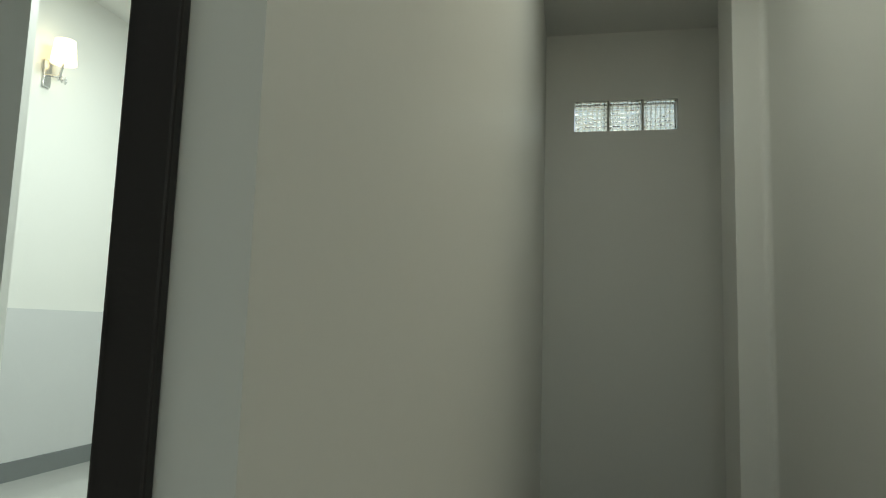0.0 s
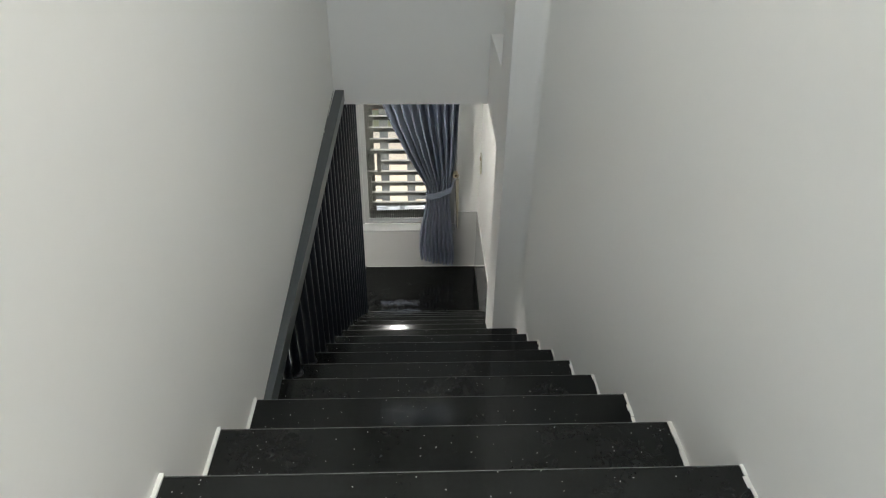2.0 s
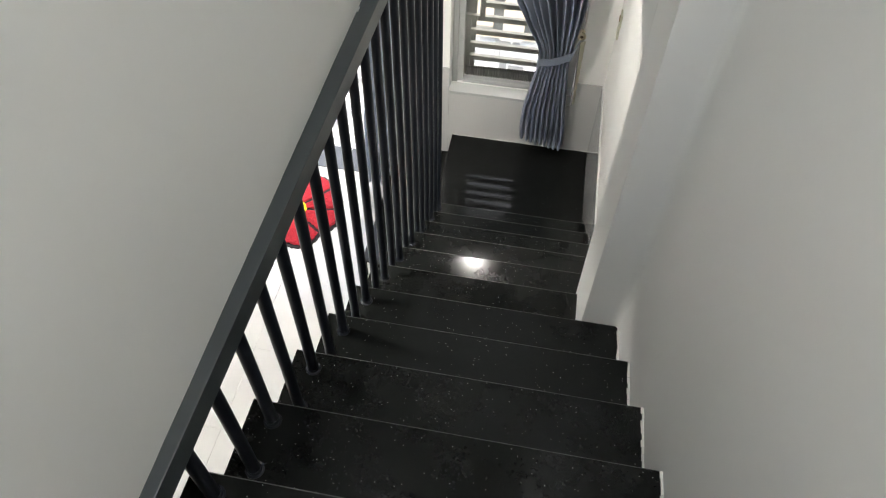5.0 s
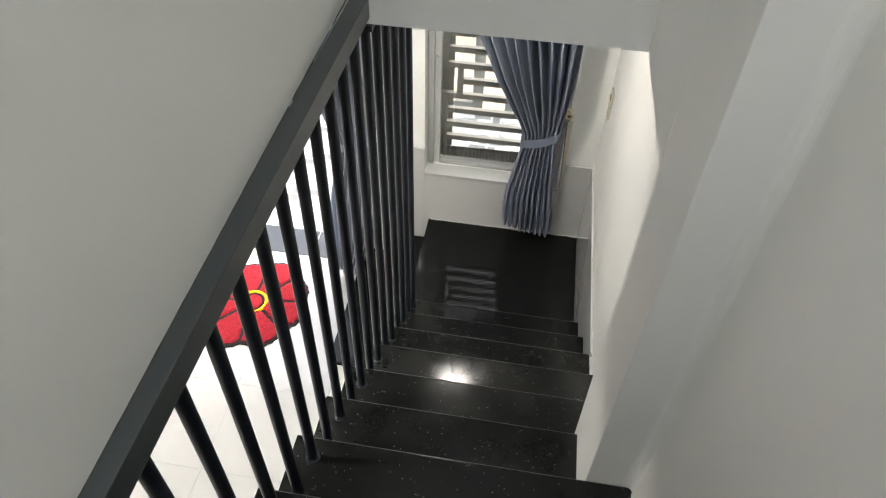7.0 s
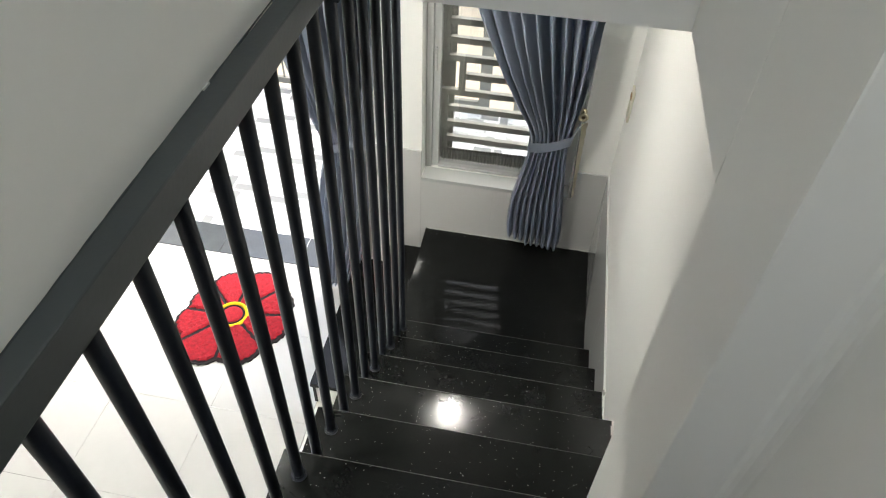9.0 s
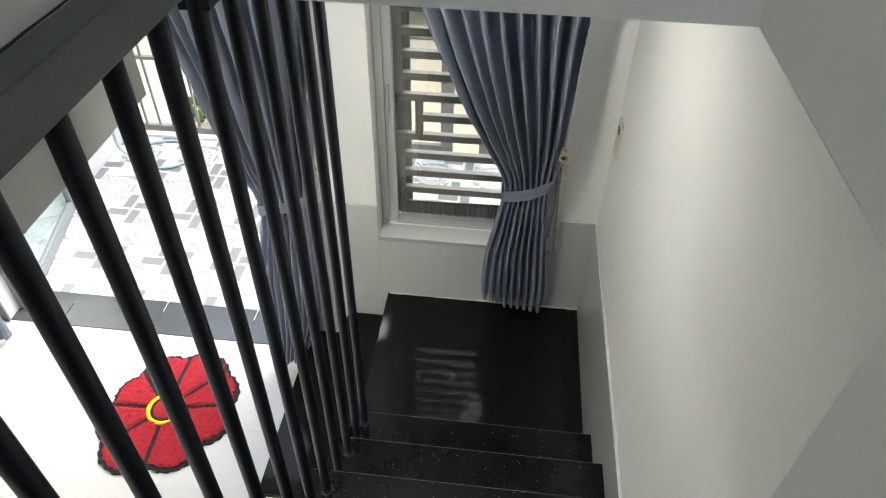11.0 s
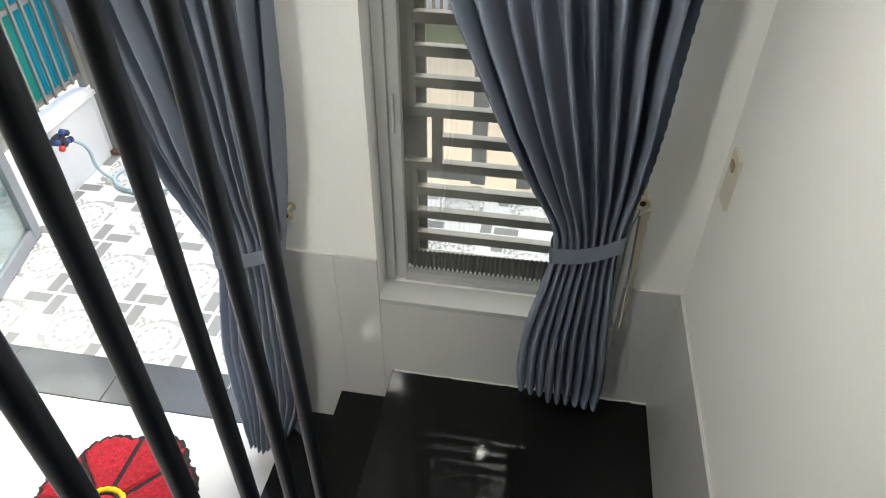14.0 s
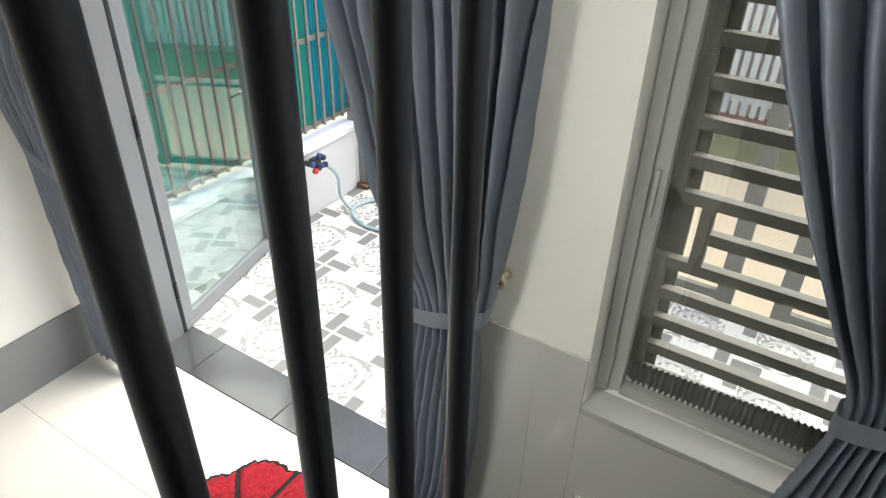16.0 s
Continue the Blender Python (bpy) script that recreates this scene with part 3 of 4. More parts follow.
def curtain(name, label, rows, pleats, amp, depth, hook, tie_z, lining=False):
    """A pleated cloth; rows of (z, left x, right x), gathered by a band at tie_z."""
    cur = thing(name, label, "curtain", "curtains", at=((rows[-1][1] + rows[-1][2]) / 2, depth, rows[-1][0]))
    nz, nx = 150, pleats * 24
    top, bot = rows[0][0], rows[-1][0]
    zs = np.linspace(top, bot, nz)
    rz = [r[0] for r in rows][::-1]
    xl = np.interp(zs, rz, [r[1] for r in rows][::-1])
    xr = np.interp(zs, rz, [r[2] for r in rows][::-1])
    ker = np.ones(11) / 11
    xl = np.convolve(np.pad(xl, 5, mode="edge"), ker, "valid")
    xr = np.convolve(np.pad(xr, 5, mode="edge"), ker, "valid")
    bm = bmesh.new()
    grid = []
    ph = [random.uniform(-0.5, 0.5) for _ in range(pleats + 2)]
    hw = [random.uniform(0.75, 1.25) for _ in range(pleats + 2)]
    full = abs(rows[0][2] - rows[0][1])
    for j, z in enumerate(zs):
        w = xr[j] - xl[j]
        near = math.exp(-((z - tie_z) / 0.12) ** 2)
        line = []
        for i in range(nx + 1):
            s = i / nx
            p = s * pleats
            k = int(p)
            phase = 2 * math.pi * p + 0.7 * ph[k] * math.sin(math.pi * (p - k)) + 0.25 * math.sin(z * 3 + k)
            a = amp * hw[k] * (1 - 0.5 * near) * (0.62 + 1.35 * max(0.0, min(1.0, (z - tie_z) / 0.45))) * (0.8 + 0.35 * (1 - w / full))
            sn = math.sin(phase)
            fold = math.copysign(abs(sn) ** (0.36 if z > tie_z else 0.8), sn)
            y = depth - a * fold - 0.012 * near
            x = xl[j] + s * w + (-0.13 + 0.12 * min(1.0, max(0.0, z - tie_z) / 0.3) if z > tie_z else -0.13 - 0.03 * min(1.0, (tie_z - z) / 0.25)) * (w / pleats) * math.cos(phase)
            if i < 3 or i > nx - 3:
                x += 0.002 * math.sin(z * 180)
            droop = 0.0
            if j > nz - 41 and rows[-1][1] != rows[-1][2]:
                droop = 0.008 * math.sin(p * 1.7) * (j - nz + 41) / 41 + (1 - s) * rows_lift * (j - nz + 41) / 41
            q = Vector((x * 16, z * 5, pleats))
            y += 0.009 * noise.noise(q) + 0.005 * noise.noise(q * 3.1)
            line.append(bm.verts.new((x, y, z + droop)))
        grid.append(line)
    for a, b in zip(grid, grid[1:]):
        for i in range(nx):
            bm.faces.new((a[i], a[i + 1], b[i + 1], b[i]))
    bmesh.ops.solidify(bm, geom=bm.faces[:], thickness=0.0025)
    part("cloth", bm, CLOTH, cur, smooth=True)
    # band round the gathered cloth
    jt = int(np.argmin(abs(zs - tie_z)))
    a, b = xl[jt] - 0.012, xr[jt] + 0.012
    bm = bmesh.new()
    n, c = 48, ((a + b) / 2, depth)
    slope = 0.17 * (1 if hook[0] > c[0] else -1)
    rows_b = []
    for dz in (-0.03, -0.01, 0.01, 0.03):
        ring = []
        for i in range(n):
            t = 2 * math.pi * i / n
            x = c[0] + (b - a) / 2 * math.copysign(abs(math.cos(t)) ** 0.7, math.cos(t))
            y = c[1] + (amp * 0.62 + 0.012) * math.copysign(abs(math.sin(t)) ** 0.7, math.sin(t))
            ring.append(bm.verts.new((x, y, tie_z + dz + slope * (x - c[0]) * 2 + 0.003 * math.sin(5 * t))))
        rows_b.append(ring)
    for p, q in zip(rows_b, rows_b[1:]):
        for i in range(n):
            bm.faces.new((p[i], p[(i + 1) % n], q[(i + 1) % n], q[i]))
    bmesh.ops.solidify(bm, geom=bm.faces[:], thickness=0.003)
    band = part("tie_band", bm, CLOTH, cur, "matching cloth tie-back band", smooth=True)
    end = b if hook[0] > c[0] else a
    bm = bmesh.new()
    steps = 8
    prev = None
    for i in range(steps + 1):
        s = i / steps
        x, y = end + (hook[0] - end) * s, depth + (hook[1] - 0.02 - depth) * s
        zc = tie_z + slope * (end - c[0]) * 2 + (hook[2] - 0.02 - tie_z - slope * (end - c[0]) * 2) * s
        h = 0.03 * (1 - 0.75 * s)
        cur_v = [bm.verts.new((x, y, zc - h)), bm.verts.new((x, y, zc + h))]
        if prev:
            bm.faces.new((prev[0], cur_v[0], cur_v[1], prev[1]))
        prev = cur_v
    bmesh.ops.solidify(bm, geom=bm.faces[:], thickness=0.003)
    part("tie_end", bm, CLOTH, cur)
    # fringe along the edge that faces the hook
    if lining:
        bm = bmesh.new()
        prev = None
        for i in range(60):
            z = hook[2] - 0.03 - i * 0.0085
            x = hook[0] - 0.004 + 0.0004 * i + 0.0015 * (i % 2)
            q = [bm.verts.new((x, -0.075, z)), bm.verts.new((x + 0.032 - 0.0003 * i + 0.002 * math.sin(i * 0.9), -0.05, z))]
            if prev:
                bm.faces.new((prev[0], q[0], q[1], prev[1]))
            prev = q
        bmesh.ops.solidify(bm, geom=bm.faces[:], thickness=0.002)
        part("fringe", bm, LINING, cur, "cream tasselled trim")
        bm = bmesh.new()
        for i in range(54):
            z = hook[2] - 0.035 - i * 0.0092
            bmesh.ops.create_icosphere(bm, subdivisions=1, radius=0.0045, matrix=Matrix.Translation((hook[0] - 0.005 + 0.00043 * i, -0.079, z)))
        part("braid", bm, SKIRT, cur, "grey beaded braid")
    hk = thing("curtain_hook", "small round ivory and brass curtain hook", "hook", "curtain hooks", at=hook)
    m = Matrix.Translation((hook[0], 0.0, hook[2])) @ Matrix.Rotation(radians(90), 4, "X")
    part("stem", lathe(bmesh.new(), ((0.02, 0.0), (0.02, 0.004), (0.007, 0.006), (0.007, 0.05)), m, 20), BRASS, hk, smooth=True)
    ros = part("rosette", lathe(bmesh.new(), ((0.008, 0.044), (0.025, 0.048), (0.027, 0.056), (0.021, 0.062), (0.015, 0.059)), m, 24), BRASS, hk, smooth=True)
    part("rosette_centre", lathe(bmesh.new(), ((0.013, 0.0575), (0.009, 0.0595), (0.002, 0.0605)), m, 16), DARKHOLE, ros, smooth=True)
    return cur


rows_lift = 0.08
curtain("curtain", "slate blue pleated window curtain tied back to a hook", [(2.62, -0.95, -0.17), (2.13, -0.765, -0.214), (1.9, -0.66, -0.224), (1.67, -0.55, -0.24), (1.53, -0.475, -0.262), (1.44, -0.455, -0.268), (1.36, -0.465, -0.262), (1.04, -0.52, -0.232), (0.80, -0.53, -0.205), (0.67, -0.515, -0.21)], 9, 0.07, -0.14, (-0.213, -0.03, 1.556), 1.445, True)
rows_lift = 0.02
curtain("curtain", "slate blue pleated door curtain tied back beside the window", [(2.62, -2.02, -1.25), (2.14, -1.85, -1.275), (1.75, -1.74, -1.30), (1.35, -1.645, -1.345), (1.24, -1.60, -1.38), (1.12, -1.62, -1.375), (0.75, -1.69, -1.37), (0.42, -1.70, -1.40), (0.03, -1.70, -1.53)], 9, 0.055, -0.13, (-1.368, -0.03, 1.36), 1.24)
curtain("curtain", "slate blue pleated door curtain gathered beside the living room wall", [(2.62, -3.67, -3.1), (2.14, -3.67, -3.22), (1.35, -3.67, -3.4), (1.2, -3.67, -3.44), (1.1, -3.67, -3.43), (0.6, -3.65, -3.37), (0.03, -3.63, -3.36)], 8, 0.042, -0.165, (-3.66, -0.03, 1.28), 1.19)

# ---- light switch, lamps ----
sw = thing("light_switch", "ivory wall switch with a tan rocker", "switch", at=(0, -0.11, 1.7))
part("plate", boxes((-0.011, 0.0, -0.15, -0.07, 1.62, 1.785), bevel=0.003), PLASTIC, sw)
part("rocker", boxes((-0.016, -0.009, -0.13, -0.095, 1.735, 1.76), bevel=0.002), TAN, sw)


def downlight(at, r=0.055):
    dl = thing("ceiling_light", "round white recessed ceiling light, switched on", "lamp", "ceiling lights", at=at)
    m = Matrix.Translation(at) @ Matrix.Rotation(math.pi, 4, "X")
    part("rim", lathe(bmesh.new(), ((r + 0.012, 0.0), (r + 0.012, 0.006), (r, 0.01), (r - 0.002, 0.002)), m, 28), PLASTIC, dl, smooth=True)
    part("diffuser", lathe(bmesh.new(), ((r - 0.003, 0.0), (r - 0.003, 0.006), (0.01, 0.008)), m, 28), LAMP, dl)


downlight((-0.715, -0.85, SOFF), 0.042)
downlight((-2.0, -2.6, 2.85), 0.08)
downlight((-1.45, -1.7, 2.85), 0.08)

# ---- door leaf and frame ----
door = thing("door_1", "slate aluminium glass door standing open onto the patio", "door", kind="structure", at=(DX0, FAR, 0))
part("door_frame", boxes((DX0, DX0 + 0.055, 0.10, 0.20, 0.0, DZ1), (DX1 - 0.055, DX1, 0.10, 0.20, 0.0, DZ1), (DX0 + 0.055, DX1 - 0.055, 0.10, 0.20, DZ1 - 0.06, DZ1 - 0.001), bevel=0.003), DOORALU, door)
leaf = thing("door_leaf", "slate framed glass door leaf, wide open", "door", at=(0, 0, 0))
LW, LH = 0.97, 2.32
part("stile", boxes((0.0, 0.075, -0.022, 0.022, 0.012, LH), bevel=0.003), DOORALU, leaf)
part("stile", boxes((LW - 0.085, LW, -0.022, 0.022, 0.012, LH), bevel=0.003), DOORALU, leaf)
part("bottom_rail", boxes((0.075, LW - 0.085, -0.02, 0.02, 0.012, 0.10), bevel=0.003), DOORALU, leaf)
part("top_cross_rail", boxes((0.075, LW - 0.085, -0.02, 0.02, LH - 0.09, LH), bevel=0.003), DOORALU, leaf)
g = part("pane", boxes((0.076, LW - 0.086, -0.003, 0.003, 0.10, LH - 0.09)), DOORGLASS, leaf)
g.visible_shadow = False
for s in (-1, 1):
    pl = part("handle_plate", boxes((LW - 0.062, LW - 0.024, s * 0.023 - 0.003, s * 0.023 + 0.003, 0.93, 1.14), bevel=0.002), CHROME, leaf, "chrome lever handle")
    bm = rod(bmesh.new(), (LW - 0.043, s * 0.02, 1.08), (LW - 0.043, s * 0.065, 1.08), 0.009, 12)
    rod(bm, (LW - 0.043, s * 0.062, 1.08), (LW - 0.16, s * 0.062, 1.085), 0.008, 12)
    part("lever", bm, CHROME, pl, smooth=True)
for z in (0.25, 1.2, 2.1):
    part("hinge", rod(bmesh.new(), (-0.008, -0.02, z), (-0.008, -0.02, z + 0.1), 0.009, 10), BLACKP, leaf)
leaf.matrix_world = pose(-3.44, 0.215, 0.0, 0, 0, 103.5)

# ---- threshold, skirting, dado and floors ----
th = structure("threshold", boxes((DX0, DX1, 0.0, 0.27, -0.06, -0.012)), CONCRETE, "dark bed under the door threshold", "threshold")
data = mesh_of("threshold_tile", boxes((-0.2975, 0.2975, -0.134, 0.134, -0.02, 0.0), bevel=0.002), STRIP)
for i in range(4):
    piece("threshold_tile", data, th, (DX1 - 0.16 - 0.6 * i, 0.135, 0.004))
fl = structure("floor", boxes((-3.7, -0.0, -7.0, -0.0, -0.2, -0.012)), GROUT, "white marble-look tiled living room floor", "floor")
data = mesh_of("floor_tile", boxes((-0.2994, 0.2994, -0.2994, 0.2994, -0.012, 0.0), bevel=0.001), FLOOR)
for i in range(4):
    for j in range(10):
        piece("floor_tile", data, fl, (-1.79 - 0.6 * i + 0.0, -0.302 - 0.6 * j, 0.0))
dado = structure("wall_tiles", boxes((-1.50, WX0, -0.005, -0.0, 0.0, 1.160), (WX0, WX1, -0.005, 0.0, 0.0, WZ0 - 0.022), (WX1, -0.006, -0.005, -0.0, 0.0, 1.160), (-0.005, -0.0, -1.43, -0.005, 0.3, 1.16)), DADO, "glossy pale grey wall tiling round the landing", "wall tiles")
for x0, x1, z0, z1 in ((WX1 + 0.0003, -0.010, Z0, 1.16), (-0.64, WX1 - 0.0003, Z0, WZ0 - 0.022), (WX0 + 0.0003, -0.6406, Z0, WZ0 - 0.022), (-1.238, WX0 - 0.0003, 2 * R, 1.16), (-1.498, -1.2386, 0.01, 1.16)):
    part("tile", boxes((x0, x1, -0.010, -0.005, z0, z1), bevel=0.0004), DADO, dado)
for y1, y0 in ((-0.0105, -0.45), (-0.4506, -0.932), (-0.9326, -1.19), (-1.1906, -1.42)):
    zb = Z0 if y1 > Y1 + 0.02 else Z0 + R * max(n for n in range(1, 16) if nose(n) > y1 - 0.03)
    part("tile", boxes((-0.010, -0.005, y0, y1, zb, 1.16), bevel=0.0004), DADO, dado)
structure("baseboard", boxes((-3.7, -3.688, -6.9, -0.012, 0.0, 0.33), (-3.688, DX0, -0.012, -0.0, 0.0, 0.33)), SKIRT, "tall slate grey tile skirting", "skirting")

# ---- flower rug ----
rug = thing("flower_rug", "red plush flower-shaped rug with black outlines and a yellow ring", "rug", at=(-2.23, -0.537, 0.004))
RC = Vector((-2.23, -0.537, 0.0))
NP = 8
petals = [(a, l) for a, l in zip((-10, 32, 68, 112, 158, 205, 250, 300), (0.381, 0.39, 0.414, 0.371, 0.326, 0.356, 0.407, 0.388))]


def outline(th, grow=0.0):
    best = 0.0
    for a, ln in petals:
        d = (th - radians(a) + math.pi) % (2 * math.pi) - math.pi
        cr, rr = ln * 0.60, ln * 0.42
        s = cr * math.sin(d)
        if abs(s) < rr and abs(d) < math.pi / 2:
            best = max(best, cr * math.cos(d) + math.sqrt(rr * rr - s * s))
    return max(best, 0.2) + grow + 0.004 * math.sin(th * 47) + 0.003 * math.sin(th * 91) + 0.006 * noise.noise(Vector((math.cos(th) * 14, math.sin(th) * 14, 2.0)))


bm = bmesh.new()
n = 240
lo = [bm.verts.new(RC + Vector((outline(2 * math.pi * i / n, 0.008) * math.cos(2 * math.pi * i / n), outline(2 * math.pi * i / n, 0.008) * math.sin(2 * math.pi * i / n), 0.001))) for i in range(n)]
hi = [bm.verts.new(v.co + Vector((0, 0, 0.014))) for v in lo]
for i in range(n):
    bm.faces.new((lo[i], lo[(i + 1) % n], hi[(i + 1) % n], hi[i]))
c0 = bm.verts.new(RC + Vector((0, 0, 0.015)))
for i in range(n):
    bm.faces.new((hi[i], hi[(i + 1) % n], c0))
part("backing", bm, BLACKPLUSH, rug, "black plush outline")
bounds = []
for i, (a, ln) in enumerate(petals):
    nxt = petals[(i + 1) % NP][0] + (360 if i == NP - 1 else 0)
    bounds.append((a + nxt) / 2)
for i in range(NP):
    a0, a1 = bounds[i - 1] - (360 if i == 0 else 0), bounds[i]
    bm = bmesh.new()
    rowsv = []
    na, nr = 26, 22
    for ia in range(na + 1):
        line = []
        for ir in range(nr + 1):
            s = ia / na
            th = radians(a0 + (a1 - a0) * s)
            r1 = outline(th) - 0.012
            r = 0.105 + (r1 - 0.105) * ir / nr
            gap = 0.0105 / max(r, 0.05)
            th2 = radians(a0) + gap + (radians(a1 - a0) - 2 * gap) * s
            edge = min(s, 1 - s) * (radians(a1 - a0)) * r
            h = 0.02 + 0.010 * min(1, edge / 0.012, (r1 - r) / 0.012 + 0.15)
            p = RC + Vector((r * math.cos(th2), r * math.sin(th2), 0))
            wob = noise.noise(p * 60) * 0.006 + noise.noise(p * 130) * 0.007
            line.append(bm.verts.new(p + Vector((wob * 0.8, wob * 0.6, h + wob))))
        rowsv.append(line)
    for p, q in zip(rowsv, rowsv[1:]):
        for k in range(nr):
            bm.faces.new((p[k], q[k], q[k + 1], p[k + 1]))
    part("petal", bm, RED, rug, "red plush petal", smooth=True)
mring = Matrix.Translation(RC)


def plush_ring(r0, r1, h):
    prof = [(r0, 0.012), (r0, h - 0.006), (r0 + 0.004, h), ((r0 + r1) / 2, h + 0.003), (r1 - 0.004, h), (r1, h - 0.006), (r1, 0.012)]
    bm = bmesh.new()
    seg = 60
    rings = [[bm.verts.new(mring @ Vector(((r + 0.002 * math.sin(i * 2.9)) * math.cos(2 * math.pi * i / seg), (r + 0.002 * math.sin(i * 2.3)) * math.sin(2 * math.pi * i / seg), z))) for i in range(seg)] for r, z in prof]
    for p, q in zip(rings, rings[1:]):
        for i in range(seg):
            bm.faces.new((p[i], p[(i + 1) % seg], q[(i + 1) % seg], q[i]))
    return bm


part("ring", plush_ring(0.084, 0.107, 0.03), YELLOW, rug, "yellow plush ring", smooth=True)
part("inner_outline", plush_ring(0.067, 0.083, 0.026), BLACKPLUSH, rug, smooth=True)
part("centre", lathe(bmesh.new(), ((0.067, 0.012), (0.067, 0.024), (0.06, 0.03), (0.02, 0.033), (0.003, 0.034)), mring, 40), RED, rug, smooth=True)

# ---- patio ----
structure("ground", boxes((-300, 300, -300, 600, -0.5, -0.16)), SAND, "sandy pale ground of the street outside", "ground")
pat = structure("patio", boxes((-3.72, 1.4, FAR + 0.02, 2.2, -0.3, -0.012)), GROUT, "patio floor of printed tiles", "patio floor")
data = mesh_of("patio_tile", boxes((-0.2437, 0.2437, -0.2437, 0.2437, -0.012, 0.0), bevel=0.001), PATIO)
for i in range(10):
    for j in range(4):
        ob = piece("patio_tile", data, pat, (-3.475 + 0.49 * i, 0.51 + 0.49 * j - 0.08, 0.0))
structure("low_wall", boxes((-3.86, -3.72, FAR, 2.25, -0.3, 0.49), (-3.88, -3.70, FAR, 2.25, 0.49, 0.525), bevel=0.004), WALL, "low white tiled wall beside the patio", "low wall")

lw = bpy.data.objects["low_wall"]
data = mesh_of("wall_tile", boxes((0.0, 0.008, -0.2985, 0.2985, -0.236, 0.236), bevel=0.001), PALETILE)
for i in range(3):
    piece("wall_tile", data, lw, (-3.72, FAR + 0.36 + 0.6 * i, 0.246))

fence = thing("side_fence", "dark steel fence with teal corrugated sheets behind its bars", "fence", at=(-3.79, 1.2, 0.525))
for y in (0.30, 1.30, 2.20):
    part("post", boxes((-3.82, -3.77, y - 0.03, y + 0.03, 0.525, 2.5)), GRILLE, fence)
for z in (0.62, 1.22, 1.9, 2.45):
    part("fence_rail", boxes((-3.81, -3.785, 0.33, 2.17, z - 0.015, z + 0.015)), GRILLE, fence)
for i in range(18):
    y = 0.37 + 0.1 * i
    part("picket", boxes((-3.784, -3.766, y - 0.009, y + 0.009, 0.6, 2.45)), GRILLE, fence)
for s, (y0, y1, mat) in enumerate(((0.3, 1.82, TEAL), (1.8, 2.2, CYAN))):
    bm = bmesh.new()
    prev = None
    for i in range(61):
        y = y0 + (y1 - y0) * i / 60
        x = -3.835 + s * 0.004 + 0.008 * math.sin(i * 1.3)
        q = [bm.verts.new((x, y, 0.615)), bm.verts.new((x, y, 2.45))]
        if prev:
            bm.faces.new((prev[0], q[0], q[1], prev[1]))
        prev = q
    bmesh.ops.solidify(bm, geom=bm.faces[:], thickness=0.002)
    part("sheet", bm, mat, fence, "corrugated teal metal sheet")

gate = thing("street_gate", "dark steel picket gate between the patio and the street", "gate", at=(-1.2, 2.22, 0.02))
for x in (-3.69, -2.45, -0.94, -0.62, 0.6):
    w = 0.035 if x not in (-0.94, -0.62) else 0.05
    part("gate_post", boxes((x - w, x + w, 2.16, 2.23, 0.03, 2.35), bevel=0.003), GRILLE, gate)
for x0, x1 in ((-3.655, -2.485), (-2.415, -0.99), (-0.57, 0.565)):
    for z in (0.07, 0.72, 1.38, 2.3) if x0 < -3 else (0.07, 2.3):
        h = 0.028 if z in (0.07, 2.3) else 0.012
        part("gate_rail", boxes((x0, x1, 2.175, 2.215, z - h, z + h)), GRILLE, gate)
    k = int((x1 - x0) / 0.115)
    for i in range(1, k if x0 < -3 else 0):
        x = x0 + (x1 - x0) * i / k
        part("gate_bar", boxes((x - 0.008, x + 0.008, 2.187, 2.203, 0.09, 2.28)), GRILLE, gate)
part("bolt_foot", boxes((-3.74, -3.62, 2.12, 2.26, 0.0, 0.035), bevel=0.006), RUST, gate, "rusty hinge foot")

tap = thing("water_tap", "black garden tap with red and blue fittings on the low wall", "tap", at=(-3.70, 1.7, 0.36))
part("valve_body", rod(bmesh.new(), (-3.72, 1.70, 0.37), (-3.58, 1.70, 0.37), 0.021, 14), BLACKP, tap, smooth=True)
part("timer_box", boxes((-3.655, -3.595, 1.665, 1.735, 0.375, 0.43), bevel=0.012), BLACKP, tap)
for dy, dz, mat, nm in ((-0.055, 0.025, BLUEP, "valve_knob"), (-0.035, -0.03, REDP, "valve_knob"), (0.05, 0.04, BLACKP, "valve_knob"), (0.015, 0.065, BLUEP, "valve_cap")):
    bm = lathe(bmesh.new(), ((0.012, 0.0), (0.021, 0.006), (0.021, 0.026), (0.013, 0.034)), Matrix.Translation((-3.61, 1.70 + dy, 0.385 + dz)) @ Matrix.Rotation(radians(90), 4, "Y"), 14)
    part(nm, bm, mat, tap, smooth=True)
part("coupling", rod(bmesh.new(), (-3.62, 1.72, 0.35), (-3.64, 1.80, 0.335), 0.018, 12), BLUEP, tap, smooth=True)
part("hose_nut", rod(bmesh.new(), (-3.638, 1.795, 0.337), (-3.642, 1.825, 0.33), 0.022, 8), BLACKP, tap)


tap.matrix_world = Matrix.Translation((-3.70, 1.58, 0.42))


def pipe(name, pts, r, mat, label, category):
    c = bpy.data.curves.new(name, "CURVE")
    c.dimensions, c.bevel_depth, c.bevel_resolution, c.resolution_u = "3D", r, 4, 10
    s = c.splines.new("BEZIER")
    s.bezier_points.add(len(pts) - 1)
    for b, p in zip(s.bezier_points, pts):
        b.co = p
        b.handle_left_type = b.handle_right_type = "AUTO"
    c.materials.append(mat)
    return tagged(new(name, c), label, category)


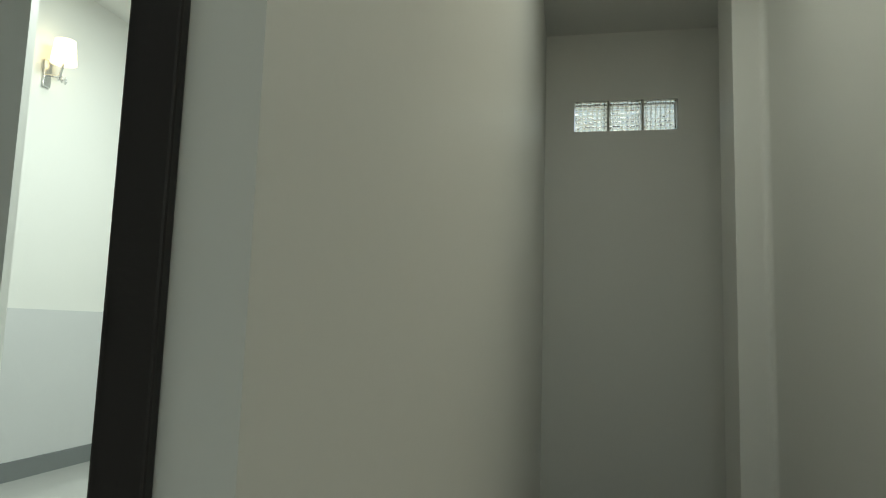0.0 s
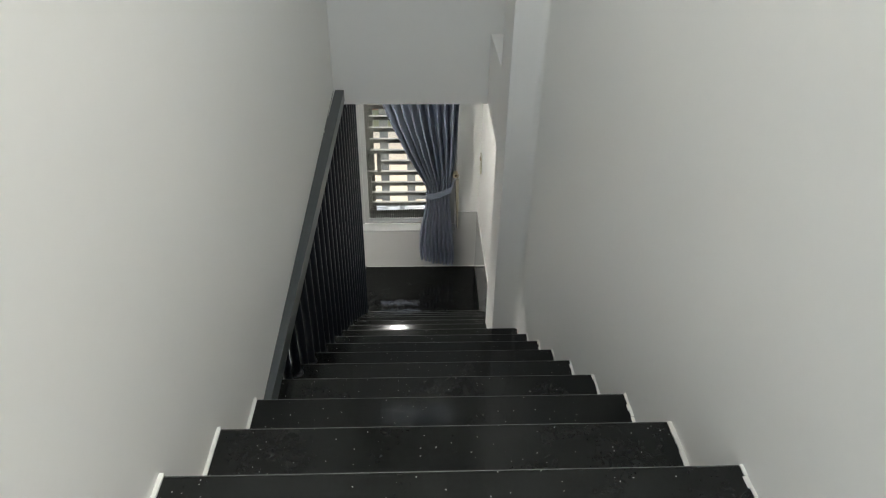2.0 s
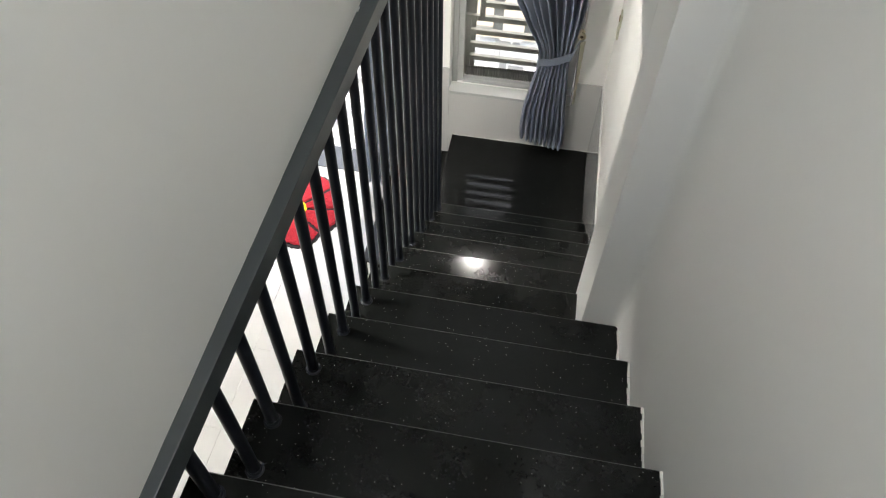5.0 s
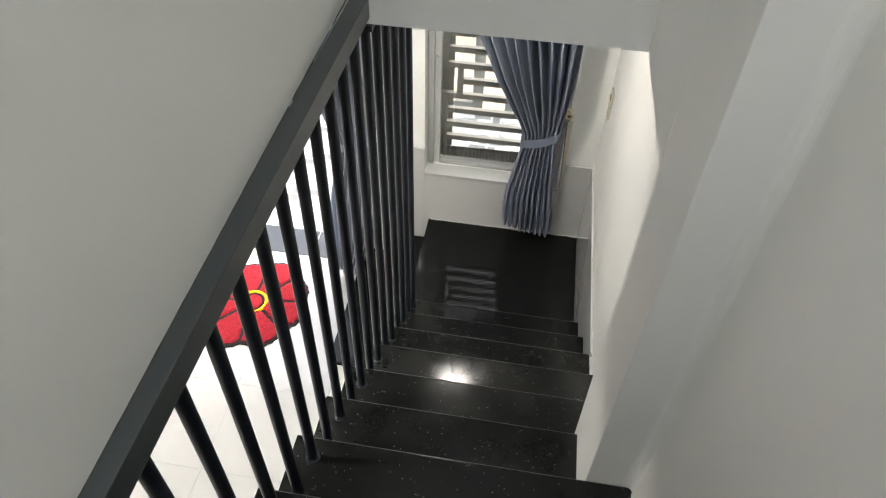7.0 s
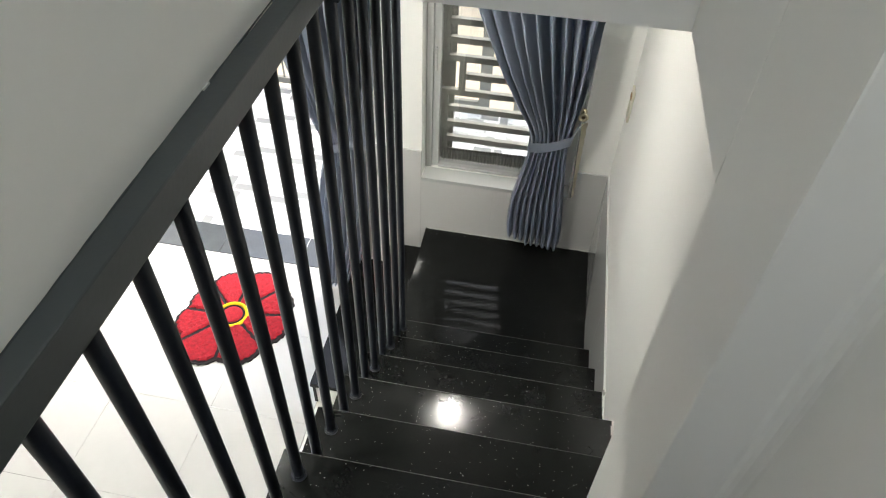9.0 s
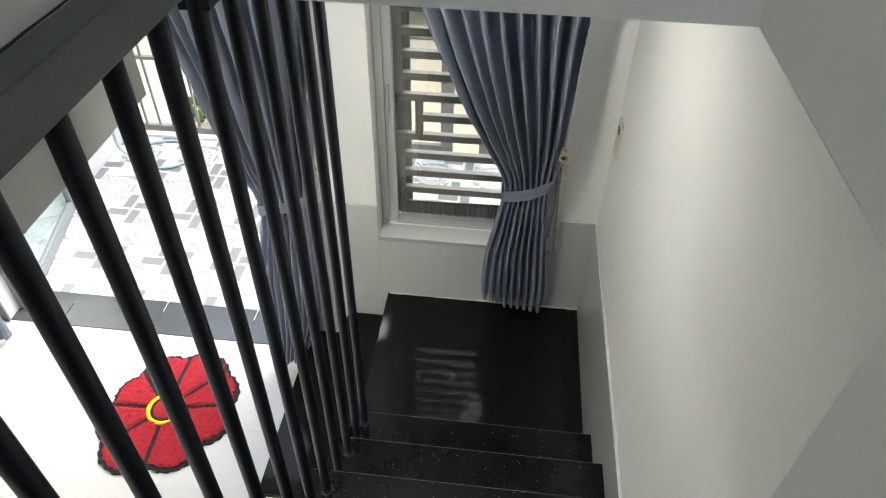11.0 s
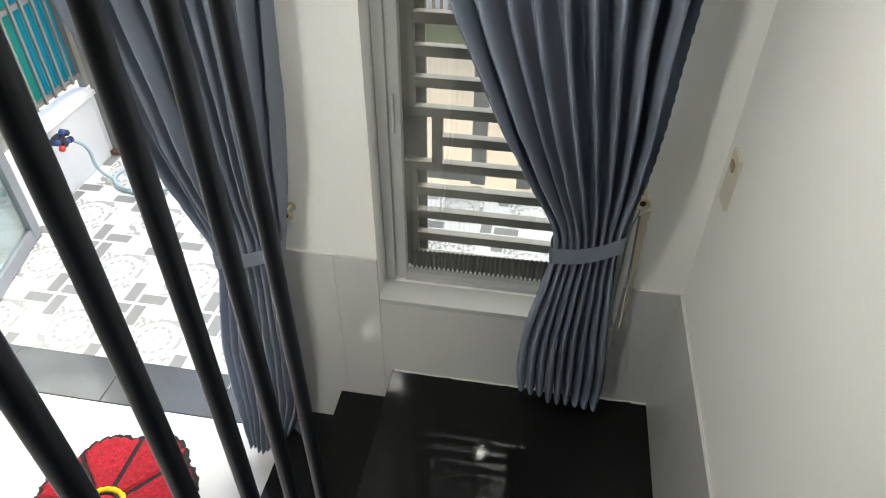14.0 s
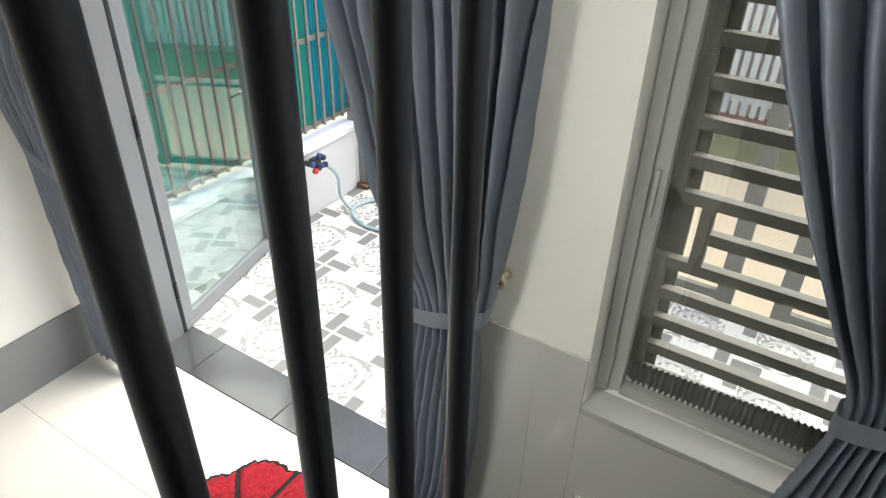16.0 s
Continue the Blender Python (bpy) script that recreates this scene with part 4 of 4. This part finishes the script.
hose_pts = [(-3.64, 1.70, 0.39), (-3.6, 1.76, 0.3), (-3.58, 1.78, 0.1), (-3.5, 1.8, 0.018)]
for i in range(15):
    t = radians(200 + 30 * i)
    hose_pts.append((-3.28 + 0.24 * math.cos(t), 1.88 + 0.2 * math.sin(t), 0.012 + 0.014 * (i > 11)))
pipe("garden_hose", hose_pts, 0.012, HOSE, "pale blue garden hose coiled on the patio", "hose")

# ---- street ----
structure("verge", boxes((-14, 12, 4.7, 5.5, -0.17, -0.145)), VERGE, "mossy grass verge across the street", "verge")
structure("street_wall", boxes((-14, 12, 5.5, 5.8, -0.17, -0.11)), BRICK, "low red-brown brick kerb across the street", "kerb")
pf = thing("picket_fence", "white slatted metal fence across the street", "fence", at=(0, 5.75, -0.11))
data = mesh_of("picket", boxes((-0.03, 0.03, -0.012, 0.012, 0.0, 1.9), bevel=0.004), WALL)
for i in range(120):
    piece("picket", data, pf, (-8.5 + 0.095 * i, 0.0, 0.0))
part("fence_rail", boxes((-8.6, 3.0, 5.765, 5.79, 0.02, 0.1)), WALL, pf)
part("fence_rail", boxes((-8.6, 3.0, 5.765, 5.79, 1.55, 1.63)), WALL, pf)
house = thing("house", "pale pink rendered house behind the slatted fence", "house", at=(0, 9, -0.16))
part("house_wall", boxes((-14, 12, 7.0, 14, -0.16, 5.5)), PINK, house)
part("roof", boxes((-14.5, 12.5, 6.6, 14.5, 5.5, 5.7)), BRICK, house)
for i in range(5):
    hw = part("house_window", boxes((-11 + 5 * i, -9.4 + 5 * i, 6.97, 7.0, 1.9, 3.2)), GRILLE, house)
    part("window_sill", boxes((-11.1 + 5 * i, -9.3 + 5 * i, 6.9, 7.0, 1.8, 1.9)), CONCRETE, hw)


def shrub(at, size, leaves, seed):
    rnd = random.Random(seed)
    sh = thing("shrub", "low green shrub beside the street", "shrub", "shrubs", at=at)
    bm = bmesh.new()
    for i in range(7):
        a = rnd.uniform(0, 6.28)
        rod(bm, at, (at[0] + math.cos(a) * size * 0.6, at[1] + math.sin(a) * size * 0.6, at[2] + size * rnd.uniform(0.5, 1.0)), 0.012, 6, 0.004)
    part("stem", bm, RUST, sh)
    bm = bmesh.new()
    for i in range(leaves):
        a, r, h = rnd.uniform(0, 6.28), size * math.sqrt(rnd.random()), rnd.random()
        c = Vector((at[0] + math.cos(a) * r, at[1] + math.sin(a) * r, at[2] + 0.05 + size * h * (1.05 - 0.5 * r / size)))
        d = Vector((rnd.uniform(-1, 1), rnd.uniform(-1, 1), rnd.uniform(-0.3, 1))).normalized() * 0.06
        e = d.orthogonal().normalized() * 0.02
        bm.faces.new([bm.verts.new(p) for p in (c, c + d * 0.5 + e, c + d, c + d * 0.5 - e)])
    part("leaves", bm, LEAF, sh)["kind"] = "stuff"


for i, (x, y) in enumerate(((-6.4, 5.1), (-5.4, 5.0), (-4.6, 5.15), (-3.3, 2.75))):
    shrub((x, y, -0.16), 0.3 if i < 3 else 0.2, 260, i)

# ---- upper storey: glass blocks, door frame, room ----
for i in range(3):
    x0 = GX0 + (GX1 - GX0) * i / 3
    x1 = GX0 + (GX1 - GX0) * (i + 1) / 3
    gb = tagged(part("glass_block", boxes((x0 + 0.006, x1 - 0.006, YL + 0.01, YL + 0.10, GZ0 + 0.001, GZ1 - 0.001), bevel=0.012), BLOCK, smooth=True), "patterned clear glass block in the upper wall", "glass block", "glass blocks")
    if i:
        structure("block_joint", boxes((x0 - 0.006, x0 + 0.006, YL + 0.004, YL + 0.11, GZ0, GZ1)), GROUT, "white mortar joint between glass blocks", "joint")
df = thing("door_2", "dark brown wooden door jamb at the head of the stairs", "door frame", kind="structure", at=(-1.03, -5.2, TOP))
part("jamb", boxes((-1.055, -1.022, -5.20, -5.1905, TOP, CZ), (-1.057, -1.0505, -5.20, -5.10, TOP, CZ), bevel=0.002), WOOD, df)
SX, SY, SZ = -4.60, -1.50, 6.26
sc = thing("wall_sconce", "chrome wall sconce with a lit cream fabric shade", "wall lamp", at=(SX, SY, SZ))
part("backplate", boxes((SX, SX + 0.02, SY - 0.035, SY + 0.035, SZ - 0.12, SZ + 0.08), bevel=0.006), CHROME, sc)
bm = rod(bmesh.new(), (SX + 0.015, SY, SZ - 0.03), (SX + 0.12, SY, SZ - 0.05), 0.009, 10)
rod(bm, (SX + 0.12, SY, SZ - 0.05), (SX + 0.14, SY, SZ + 0.06), 0.009, 10)
part("arm", bm, CHROME, sc, smooth=True)
part("shade", lathe(bmesh.new(), ((0.088, 0.0), (0.07, 0.17)), Matrix.Translation((SX + 0.14, SY, SZ + 0.05)), 24), SHADE, sc, "glowing cream fabric shade", smooth=True)
for i in range(3):
    part("crystal_drop", lathe(bmesh.new(), ((0.003, 0.0), (0.012, 0.02), (0.003, 0.055)), Matrix.Translation((SX + 0.14 + 0.03 * (i - 1), SY, SZ - 0.08 - 0.015 * i)), 10), CHROME, sc)
structure("upper_dado", boxes((-4.6, -4.588, -2.5, 0.05, TOP, 4.55), (-4.588, -4.55, -2.5, -1.75, TOP, 4.55), (-4.6, -3.575, -2.732, -2.72, TOP, 4.55)), PALETILE, "pale glossy tile dado of the upper room", "wall tiles")
structure("upper_skirting", boxes((-4.588, -4.575, -1.75, 0.05, TOP, TOP + 0.13), (-4.55, -4.537, -2.5, -1.75, TOP, TOP + 0.13), (-4.6, -3.57, -2.744, -2.732, TOP, TOP + 0.13)), SKIRT, "slate grey tile skirting of the upper room", "skirting")
# added bluish fill without a fixture; the room's own source is unknown
area_lamp("upper_room_fill", look((-2.9, -1.6, 6.9), (-3.1, -1.6, 0)), 0.9, 0.9, 66, (0.84, 0.92, 1.0), "unseen fill light added to make the upper room bright")
